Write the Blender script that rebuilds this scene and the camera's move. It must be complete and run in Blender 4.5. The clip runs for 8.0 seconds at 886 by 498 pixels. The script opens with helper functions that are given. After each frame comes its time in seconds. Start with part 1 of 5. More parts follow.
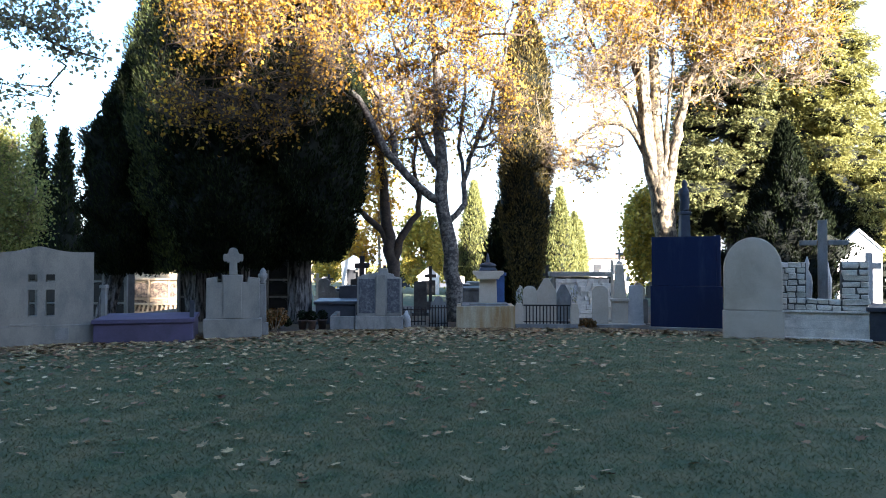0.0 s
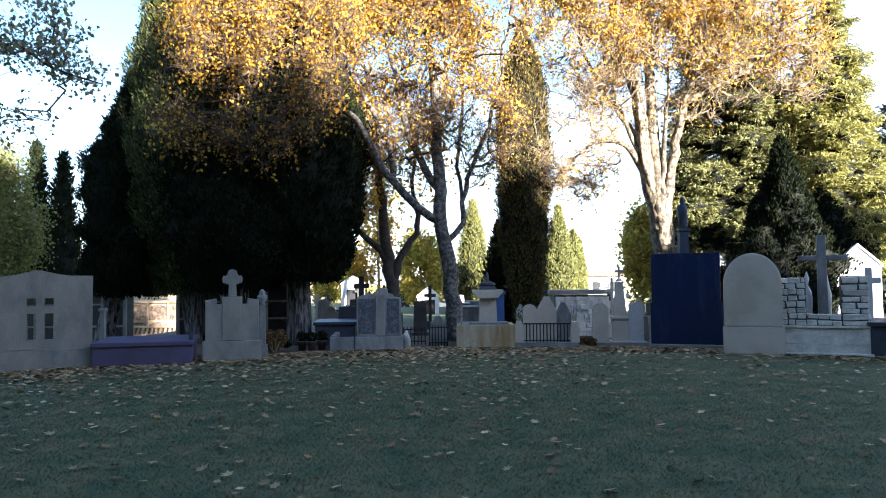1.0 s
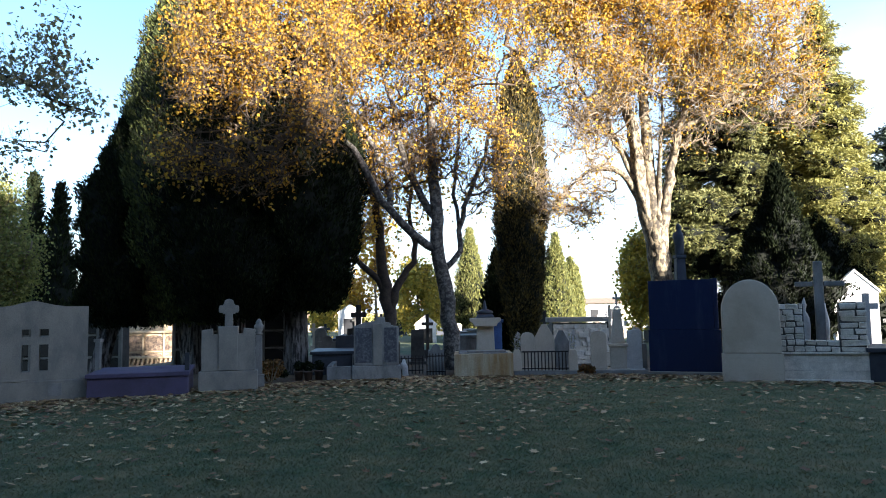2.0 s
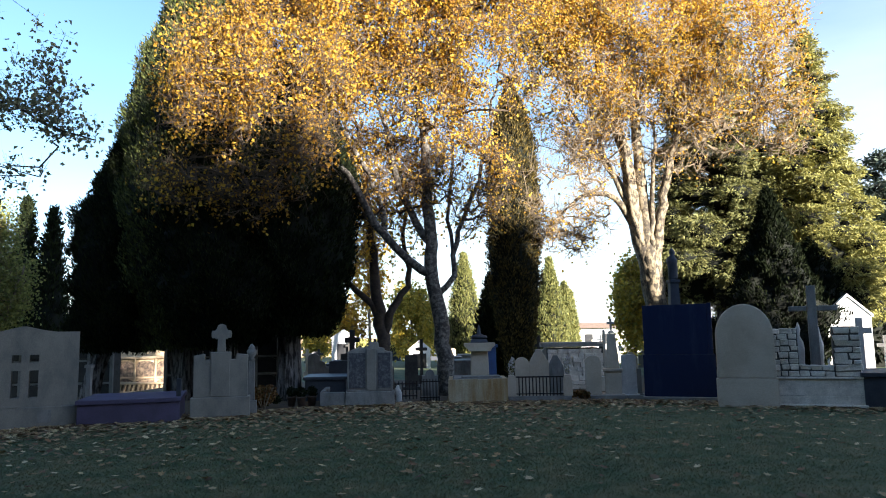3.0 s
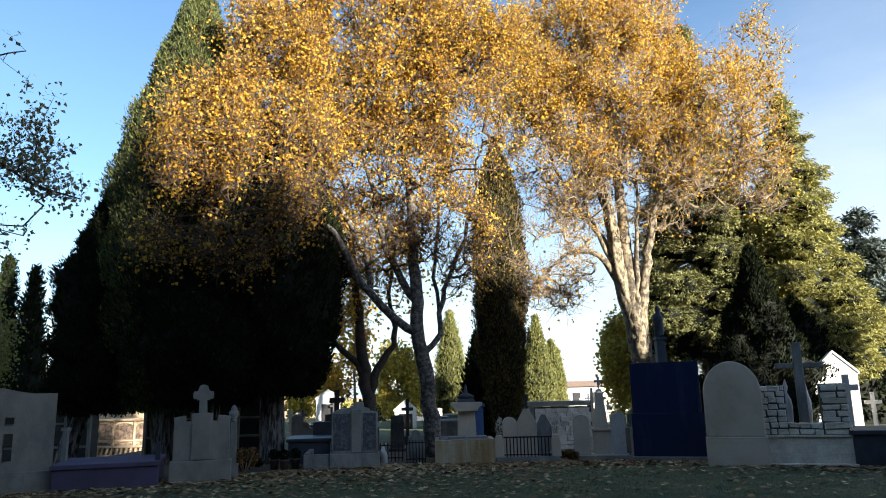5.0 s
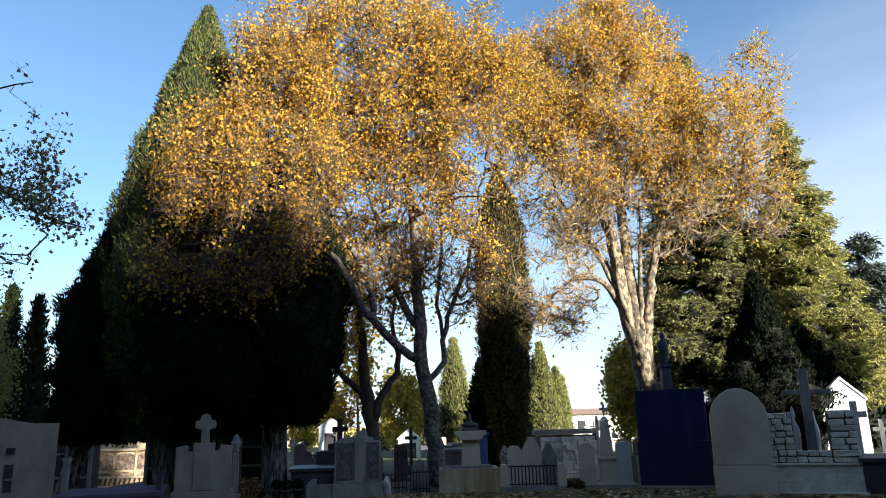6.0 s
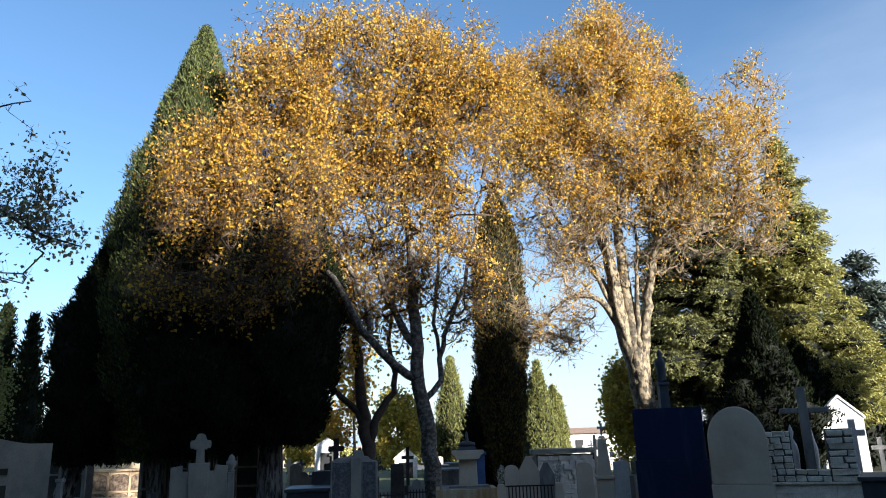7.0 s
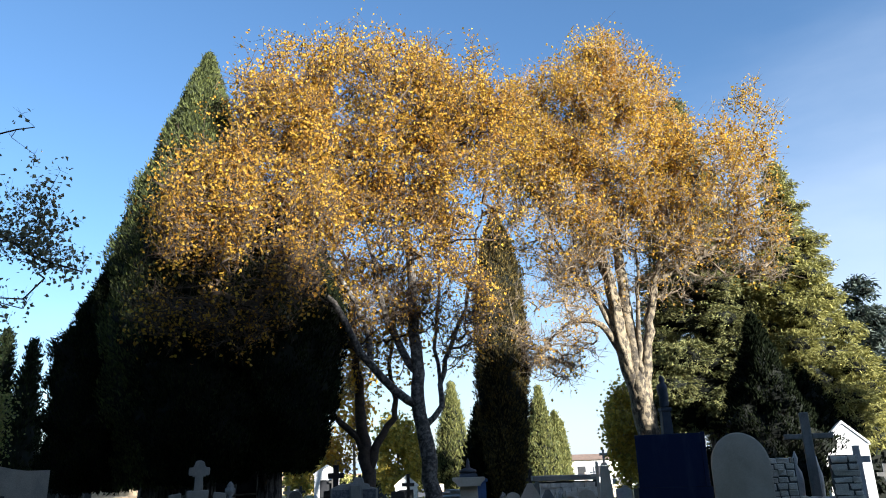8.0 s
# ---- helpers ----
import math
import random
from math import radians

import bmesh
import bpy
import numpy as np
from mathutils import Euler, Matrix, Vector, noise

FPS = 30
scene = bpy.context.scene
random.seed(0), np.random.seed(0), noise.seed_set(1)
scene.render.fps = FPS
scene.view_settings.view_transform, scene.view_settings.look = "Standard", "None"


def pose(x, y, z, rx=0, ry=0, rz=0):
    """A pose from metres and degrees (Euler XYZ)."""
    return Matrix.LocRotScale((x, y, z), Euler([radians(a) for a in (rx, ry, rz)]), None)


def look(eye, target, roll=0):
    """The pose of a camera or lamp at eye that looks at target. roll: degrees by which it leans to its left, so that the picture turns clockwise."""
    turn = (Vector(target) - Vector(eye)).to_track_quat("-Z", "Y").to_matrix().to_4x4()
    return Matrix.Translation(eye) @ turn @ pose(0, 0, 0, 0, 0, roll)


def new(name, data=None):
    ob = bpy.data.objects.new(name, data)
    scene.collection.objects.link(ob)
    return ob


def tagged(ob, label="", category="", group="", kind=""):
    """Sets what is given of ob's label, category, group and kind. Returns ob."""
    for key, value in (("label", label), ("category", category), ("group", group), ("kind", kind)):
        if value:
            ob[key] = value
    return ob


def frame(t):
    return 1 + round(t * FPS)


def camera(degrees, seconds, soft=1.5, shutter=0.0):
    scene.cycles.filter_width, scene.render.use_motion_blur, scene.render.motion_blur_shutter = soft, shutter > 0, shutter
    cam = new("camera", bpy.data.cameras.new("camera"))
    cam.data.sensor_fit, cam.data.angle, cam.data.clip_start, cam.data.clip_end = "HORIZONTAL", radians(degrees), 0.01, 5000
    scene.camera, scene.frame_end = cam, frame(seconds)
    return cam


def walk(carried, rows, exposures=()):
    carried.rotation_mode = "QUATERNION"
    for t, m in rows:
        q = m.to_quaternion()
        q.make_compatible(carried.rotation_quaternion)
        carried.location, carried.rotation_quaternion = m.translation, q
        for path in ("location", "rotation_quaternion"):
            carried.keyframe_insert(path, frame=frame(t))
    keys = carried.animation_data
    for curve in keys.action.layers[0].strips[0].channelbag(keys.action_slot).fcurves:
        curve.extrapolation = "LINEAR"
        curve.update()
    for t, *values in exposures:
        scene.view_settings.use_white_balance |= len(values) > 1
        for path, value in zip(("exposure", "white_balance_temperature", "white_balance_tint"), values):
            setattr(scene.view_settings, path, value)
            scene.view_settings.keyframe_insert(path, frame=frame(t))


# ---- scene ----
# A phone held still at eye height tilts upwards and leans a little.
cam = camera(63.5, 8.0, soft=1.0)
EYE, TILT = 1.6, 1.22
# seconds, pitch, yaw, roll (degrees, on top of the first tilt)
ROWS = [
    (0.0, 0.0, 0.0, 0.0), (0.5, 0.825, -0.114, 0.194), (1.0, 1.545, -0.076, -0.646), (1.5, 2.688, -0.242, -0.92),
    (3.0, 5.768, -0.854, -1.053), (3.5, 6.857, -1.343, -1.027), (4.0, 8.156, -1.442, -1.18), (4.5, 9.282, -2.148, -1.306),
    (6.0, 12.559, -1.883, -1.605), (6.5, 13.462, -2.049, -1.562), (7.0, 14.001, -2.195, -1.736), (7.5, 15.059, -2.146, -1.599),
    (8.0, 15.985, -2.198, -1.788),
]
walk(cam, [(t, pose(0, 0, EYE, 90 + TILT) @ pose(0, 0, 0, 0, yaw, 0) @ pose(0, 0, 0, pitch) @ pose(0, 0, 0, 0, 0, roll))
           for t, pitch, yaw, roll in ROWS],
     exposures=[(0.0, 3.52, 5850, 14), (1.5, 3.05, 5900, 13), (3.0, 2.57, 6050, 11), (4.5, 2.3, 6150, 10), (6.5, 2.0, 5950, 9), (8.0, 1.95, 5600, 9)])

# ---- sky and sun: a low sun behind the camera, to its right ----
SUN_EL, SUN_AZ = 15.0, 140.0          # azimuth clockwise from +y
world = bpy.data.worlds.new("sky")
scene.world = world
world.use_nodes = True
wn = world.node_tree
sky = wn.nodes.new("ShaderNodeTexSky")
sky.sky_type, sky.sun_disc = "NISHITA", False
sky.sun_elevation, sky.sun_rotation = radians(SUN_EL), radians(SUN_AZ)
sky.air_density, sky.dust_density, sky.ozone_density = 1.15, 0.5, 3.2
bg = wn.nodes["Background"]
bg.inputs["Strength"].default_value = 0.058
# a thin veil of cloud, thicker towards the horizon and on the right
way = wn.nodes.new("ShaderNodeTexCoord")
stretch = wn.nodes.new("ShaderNodeMapping")
stretch.inputs["Scale"].default_value = (1.0, 1.0, 3.5)
wn.links.new(way.outputs["Generated"], stretch.inputs["Vector"])
puffs = wn.nodes.new("ShaderNodeTexNoise")
puffs.inputs["Scale"].default_value, puffs.inputs["Detail"].default_value, puffs.inputs["Roughness"].default_value = 3.0, 7, 0.55
wn.links.new(stretch.outputs[0], puffs.inputs["Vector"])
axes = wn.nodes.new("ShaderNodeSeparateXYZ")
wn.links.new(way.outputs["Generated"], axes.inputs[0])


def world_sum(a, k, b):
    """a * k + b, on the sky's values."""
    x = wn.nodes.new("ShaderNodeMath")
    x.operation = "MULTIPLY_ADD"
    wn.links.new(a, x.inputs[0])
    x.inputs[1].default_value = k
    if isinstance(b, float):
        x.inputs[2].default_value = b
    else:
        wn.links.new(b, x.inputs[2])
    return x.outputs[0]


veil = world_sum(puffs.outputs[0], 0.4, world_sum(axes.outputs[0], 0.4, world_sum(axes.outputs[2], -1.4, 0.36)))
cover = wn.nodes.new("ShaderNodeMapRange")
cover.interpolation_type = "SMOOTHSTEP"
cover.inputs["From Min"].default_value, cover.inputs["From Max"].default_value, cover.inputs["To Max"].default_value = -0.1, 0.9, 0.85
wn.links.new(veil, cover.inputs["Value"])
clouded = wn.nodes.new("ShaderNodeMix")
clouded.data_type = "RGBA"
wn.links.new(cover.outputs[0], clouded.inputs[0])
wn.links.new(sky.outputs[0], clouded.inputs[6])
clouded.inputs[7].default_value = (4.6, 4.8, 5.1, 1)
wn.links.new(clouded.outputs[2], bg.inputs["Color"])

sun_data = bpy.data.lights.new("sun", "SUN")
sun_data.energy, sun_data.angle, sun_data.color = 5.0, radians(0.6), (1.0, 0.91, 0.78)
sun = new("sun", sun_data)
_az, _el = radians(SUN_AZ), radians(SUN_EL)
SUN_DIR = Vector((math.sin(_az) * math.cos(_el), math.cos(_az) * math.cos(_el), math.sin(_el)))
sun.matrix_world = look(SUN_DIR * 60, (0, 0, 0))


# ---- materials ----
def material(name, base, rough=0.8, metal=0.0, spots=None, scale=3.0, fine=40.0, bump=0.2, spec=0.3, island=None, streak=0.0, trans=0.0, band=(0.4, 0.65)):
    """A surface with broad stains, fine grain and relief. spots: the stains' colour; island: colours picked per loose piece;
    streak: how much the stains stretch downwards; trans: light let through."""
    m = bpy.data.materials.new(name)
    m.use_nodes = True
    t = m.node_tree
    b = t.nodes["Principled BSDF"]
    b.inputs["Roughness"].default_value = rough
    b.inputs["Metallic"].default_value = metal
    b.inputs["Specular IOR Level"].default_value = spec
    co = t.nodes.new("ShaderNodeTexCoord")
    geo = t.nodes.new("ShaderNodeNewGeometry")
    mp = t.nodes.new("ShaderNodeMapping")
    mp.inputs["Scale"].default_value = (1, 1, 1 - 0.85 * streak)
    t.links.new(geo.outputs["Position"], mp.inputs["Vector"])
    n1 = t.nodes.new("ShaderNodeTexNoise")
    n1.inputs["Scale"].default_value, n1.inputs["Detail"].default_value, n1.inputs["Roughness"].default_value = scale, 6, 0.65
    t.links.new(mp.outputs[0], n1.inputs["Vector"])
    n2 = t.nodes.new("ShaderNodeTexNoise")
    n2.inputs["Scale"].default_value, n2.inputs["Detail"].default_value = fine, 4
    t.links.new(geo.outputs["Position"], n2.inputs["Vector"])

    def mix(fac, a, c, how="MIX"):
        x = t.nodes.new("ShaderNodeMix")
        x.data_type, x.blend_type = "RGBA", how
        for socket, v in ((x.inputs[0], fac), (x.inputs[6], a), (x.inputs[7], c)):
            if isinstance(v, bpy.types.NodeSocket):
                t.links.new(v, socket)
            elif isinstance(v, (int, float)):
                socket.default_value = v
            else:
                socket.default_value = (*v, 1)
        return x.outputs[2]

    def ramp(v, lo, hi, a=(0, 0, 0), c=(1, 1, 1)):
        r = t.nodes.new("ShaderNodeValToRGB")
        r.color_ramp.elements[0].position, r.color_ramp.elements[1].position = lo, hi
        r.color_ramp.elements[0].color, r.color_ramp.elements[1].color = (*a, 1), (*c, 1)
        t.links.new(v, r.inputs[0])
        return r.outputs[0]

    if island:
        r = t.nodes.new("ShaderNodeValToRGB")
        while len(r.color_ramp.elements) < len(island):
            r.color_ramp.elements.new(0.5)
        for e, k in zip(r.color_ramp.elements, range(len(island))):
            e.position, e.color = k / (len(island) - 1), (*island[k], 1)
        t.links.new(geo.outputs["Random Per Island"], r.inputs[0])
        colour = r.outputs[0]
    else:
        colour = mix(0.0, base, base)
    if spots:
        colour = mix(ramp(n1.outputs[0], *band), colour, spots)
    colour = mix(0.55, colour, ramp(n2.outputs[0], 0.3, 0.7, (0.62, 0.62, 0.62), (1.25, 1.25, 1.25)), "MULTIPLY")
    t.links.new(colour, b.inputs["Base Color"])
    if bump:
        bp = t.nodes.new("ShaderNodeBump")
        bp.inputs["Strength"].default_value, bp.inputs["Distance"].default_value = bump, 0.02
        t.links.new(n2.outputs[0], bp.inputs["Height"])
        t.links.new(bp.outputs[0], b.inputs["Normal"])
    if trans:
        tr = t.nodes.new("ShaderNodeBsdfTranslucent")
        t.links.new(colour, tr.inputs["Color"])
        ms = t.nodes.new("ShaderNodeMixShader")
        ms.inputs[0].default_value = trans
        t.links.new(b.outputs[0], ms.inputs[1])
        t.links.new(tr.outputs[0], ms.inputs[2])
        t.links.new(ms.outputs[0], t.nodes["Material Output"].inputs["Surface"])
    return m


M = {
    "lawn": material("lawn", (0.06, 0.092, 0.048), 0.95, spots=(0.18, 0.155, 0.08), scale=1.7, fine=70, bump=0.12, band=(0.36, 0.72), spec=0.15),
    "blade": material("grass_blade", (0.07, 0.1, 0.05), 0.7, island=[(0.072, 0.114, 0.058), (0.115, 0.16, 0.082), (0.155, 0.205, 0.1)], spots=(0.2, 0.175, 0.092), scale=1.7, fine=2.2, bump=0, band=(0.36, 0.72), spec=0.15, trans=0.3),
    "litter": material("fallen_leaf", (0.3, 0.2, 0.1), 0.75, island=[(0.1, 0.055, 0.03), (0.2, 0.11, 0.05), (0.5, 0.39, 0.19), (0.14, 0.075, 0.04), (0.36, 0.25, 0.11), (0.24, 0.13, 0.06), (0.66, 0.55, 0.31)], bump=0.1),
    "soil": material("leafy_soil", (0.075, 0.06, 0.04), 0.95, spots=(0.13, 0.08, 0.04), scale=6, fine=30, bump=0.8),
    "plane_leaf": material("plane_leaf", (0.5, 0.3, 0.05), 0.55, island=[(0.2, 0.095, 0.02), (0.54, 0.31, 0.035), (0.62, 0.4, 0.045), (0.36, 0.18, 0.028), (0.7, 0.48, 0.065), (0.46, 0.26, 0.035)], spots=(0.34, 0.155, 0.026), scale=0.75, fine=3.0, band=(0.5, 0.74), spec=0.15, bump=0, trans=0.48),
    "dull_leaf": material("dull_leaf", (0.2, 0.18, 0.07), 0.6, island=[(0.2, 0.2, 0.12), (0.35, 0.3, 0.16), (0.3, 0.3, 0.18), (0.45, 0.36, 0.18)], bump=0, trans=0.3),
    # greens raised to stand in for sun that misses the bush
    "green_leaf": material("green_leaf", (0.08, 0.11, 0.03), 0.6, island=[(0.13, 0.16, 0.045), (0.27, 0.28, 0.075), (0.4, 0.36, 0.1)], bump=0, trans=0.25),
    # golden leaves, brightened so the colour carries the missing sunlight
    "sunlit_gold_leaf": material("sunlit_gold_leaf", (0.4, 0.3, 0.05), 0.6, island=[(0.26, 0.25, 0.05), (0.5, 0.38, 0.06), (0.62, 0.46, 0.07)], bump=0, trans=0.25),
    # near black: deep shade is put into this foliage colour
    "cypress": material("shade_dark_cypress_spray", (0.05, 0.08, 0.03), 0.7, island=[(0.006, 0.009, 0.004), (0.01, 0.014, 0.006), (0.028, 0.034, 0.012)], bump=0, trans=0.08, spec=0.06),
    # blacker copy of the sprays, for trees placed where shadow lies
    "shade_black_cypress": material("shade_black_cypress_spray", (0.01, 0.013, 0.006), 0.85, island=[(0.004, 0.006, 0.003), (0.008, 0.011, 0.005), (0.016, 0.02, 0.008)], bump=0, spec=0.03),
    # near-black colour for the shade inside crowns and hedges
    "inner_shade": material("inner_shade", (0.006, 0.008, 0.004), 0.95, bump=0.5, fine=8, spots=(0.01, 0.01, 0.006)),
    # golden sunlight is put into the slim tree's spray colour
    "sun_gold_cypress": material("sun_gold_cypress_spray", (0.04, 0.05, 0.016), 0.7, island=[(0.02, 0.018, 0.006), (0.07, 0.055, 0.014), (0.22, 0.155, 0.036)], bump=0, trans=0.1),
    # lighter copy of the sprays, with the tip's sunlight in it
    "sunlit_cypress": material("sunlit_cypress_spray", (0.05, 0.06, 0.02), 0.7, island=[(0.012, 0.018, 0.006), (0.05, 0.06, 0.015), (0.13, 0.145, 0.034)], bump=0, trans=0.1),
    # sunlit copy for the trees behind, sun put into its yellow-green
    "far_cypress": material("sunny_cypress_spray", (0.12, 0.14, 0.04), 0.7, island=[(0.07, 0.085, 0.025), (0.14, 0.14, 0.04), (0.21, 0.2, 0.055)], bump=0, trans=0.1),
    "conifer": material("conifer_spray", (0.09, 0.11, 0.04), 0.7, island=[(0.12, 0.122, 0.038), (0.27, 0.255, 0.07), (0.42, 0.385, 0.11)], bump=0, trans=0.12),
    "dull_conifer": material("dull_conifer_spray", (0.09, 0.1, 0.045), 0.7, island=[(0.07, 0.078, 0.034), (0.17, 0.172, 0.066), (0.3, 0.285, 0.1)], bump=0, trans=0.1, spec=0.15),
    "fir": material("fir_spray", (0.05, 0.065, 0.045), 0.7, island=[(0.025, 0.034, 0.026), (0.055, 0.07, 0.05), (0.1, 0.12, 0.09)], bump=0, trans=0.08),
    "plane_bark": material("plane_bark", (0.235, 0.185, 0.115), 0.85, spots=(0.05, 0.04, 0.028), scale=8, fine=25, bump=0.5, streak=0.45, band=(0.43, 0.56)),
    # mottled copy of plane_bark for the shaded tree, its shade in the colour
    "shaded_bark": material("shaded_mottled_bark", (0.2, 0.175, 0.145), 0.85, spots=(0.05, 0.043, 0.037), scale=9, fine=25, bump=0.4, band=(0.4, 0.55)),
    # darker copy of the twig bark, with shade put into the brown
    "shaded_twig": material("shaded_brown_twig_bark", (0.12, 0.085, 0.055), 0.85, spots=(0.055, 0.04, 0.028), scale=3, fine=20, bump=0.2),
    "dark_bark": material("dark_brown_bark", (0.085, 0.065, 0.05), 0.9, spots=(0.045, 0.035, 0.03), scale=7, fine=25, bump=0.5),
    "twig": material("twig_bark", (0.27, 0.21, 0.14), 0.85, spots=(0.12, 0.09, 0.06), scale=3, fine=20, bump=0.2),
    "cypress_bark": material("cypress_bark", (0.2, 0.18, 0.165), 0.9, spots=(0.03, 0.026, 0.024), scale=15, fine=20, bump=0.9, streak=1.0, band=(0.44, 0.56)),
}


# ---- making meshes ----
def mesh_of(name, verts, faces, mat):
    me = bpy.data.meshes.new(name)
    me.from_pydata(np.asarray(verts, float).tolist(), [], np.asarray(faces).tolist() if isinstance(faces, np.ndarray) else faces)
    me.materials.append(mat)
    return me


def thing(name, x, y, z=0.0, turn=0.0, label="", category="", group="", kind=""):
    ob = new(name)
    ob.empty_display_size = 0.2
    ob.matrix_world = pose(x, y, z, 0, 0, turn)
    return tagged(ob, label, category, group, kind)


def piece(name, me, parent, label="", kind="", at=None):
    ob = new(name, me)
    ob.parent = parent
    if at is not None:
        ob.matrix_basis = at
    return tagged(ob, label, kind=kind)


def smooth(me):
    me.polygons.foreach_set("use_smooth", [True] * len(me.polygons))
    return me


def tube(points, radii, sides=10, flute=0.0, rng=None, cap=True):
    """A smooth tapering limb through points."""
    pts = np.asarray(points, float)
    verts, faces = [], []
    up = np.array([0.31, 0.87, 0.2])
    for i in range(len(pts)):
        d = pts[min(i + 1, len(pts) - 1)] - pts[max(i - 1, 0)]
        d /= np.linalg.norm(d)
        a = np.cross(d, up); a /= np.linalg.norm(a)
        b = np.cross(d, a)
        for k in range(sides):
            th = 2 * math.pi * k / sides
            r = radii[i] * (1 + flute * math.sin(th * 7 + i * 0.15) + flute * 0.7 * math.sin(th * 11 + 1.3 + i * 0.1))
            if rng is not None:
                r *= 1 + rng.normal(0, 0.035)
            verts.append(pts[i] + r * (math.cos(th) * a + math.sin(th) * b))
    for i in range(len(pts) - 1):
        for k in range(sides):
            k2 = (k + 1) % sides
            faces.append((i * sides + k, i * sides + k2, (i + 1) * sides + k2, (i + 1) * sides + k))
    if cap:
        faces.append(tuple(range(sides))[::-1])
        faces.append(tuple((len(pts) - 1) * sides + k for k in range(sides)))
    return verts, faces


def resample(points, step):
    pts = [np.asarray(p, float) for p in points]
    out = []
    n = len(pts)
    for i in range(n - 1):
        p0, p1, p2, p3 = pts[max(i - 1, 0)], pts[i], pts[i + 1], pts[min(i + 2, n - 1)]
        m = max(2, int(np.linalg.norm(p2 - p1) / step))
        for j in range(m):
            t = j / m
            out.append(0.5 * (2 * p1 + (p2 - p0) * t + (2 * p0 - 5 * p1 + 4 * p2 - p3) * t * t + (3 * p1 - p0 - 3 * p2 + p3) * t ** 3))
    out.append(pts[-1])
    return np.array(out)


def joined(parts):
    verts, faces = [], []
    for v, f in parts:
        o = len(verts)
        verts.extend(v)
        faces.extend(tuple(i + o for i in q) for q in f)
    return verts, faces


def kites(centres, dirs, normals, length, width, fold=0.25):
    """Leaves: folded kites at centres, along dirs, with sizes per leaf."""
    d = dirs / np.linalg.norm(dirs, axis=1)[:, None]
    s = np.cross(d, normals)
    s /= np.maximum(np.linalg.norm(s, axis=1), 1e-6)[:, None]
    nn = np.cross(s, d)
    L, W = length[:, None], width[:, None]
    a = centres - d * L * 0.5
    b = centres + d * L * 0.5
    l = centres + s * W * 0.5 + nn * W * fold - d * L * 0.05
    r = centres - s * W * 0.5 + nn * W * fold - d * L * 0.05
    verts = np.stack([a, r, b, l], 1).reshape(-1, 3)
    n = len(centres)
    i = np.arange(n) * 4
    faces = np.concatenate([np.stack([i, i + 1, i + 2], 1), np.stack([i, i + 2, i + 3], 1)])
    return verts, faces


def in_blobs(rng, blobs, n, hollow=0.35):
    """Points in ellipsoids (x, y, z, rx, ry, rz, weight), more of them near the skins."""
    w = np.array([b[6] for b in blobs], float)
    pick = rng.choice(len(blobs), n, p=w / w.sum())
    B = np.array([b[:6] for b in blobs])[pick]
    v = rng.normal(size=(n, 3))
    v /= np.linalg.norm(v, axis=1)[:, None]
    rad = (hollow + (1 - hollow) * rng.random(n)) ** (1 / 1.6)
    return B[:, :3] + v * rad[:, None] * B[:, 3:]


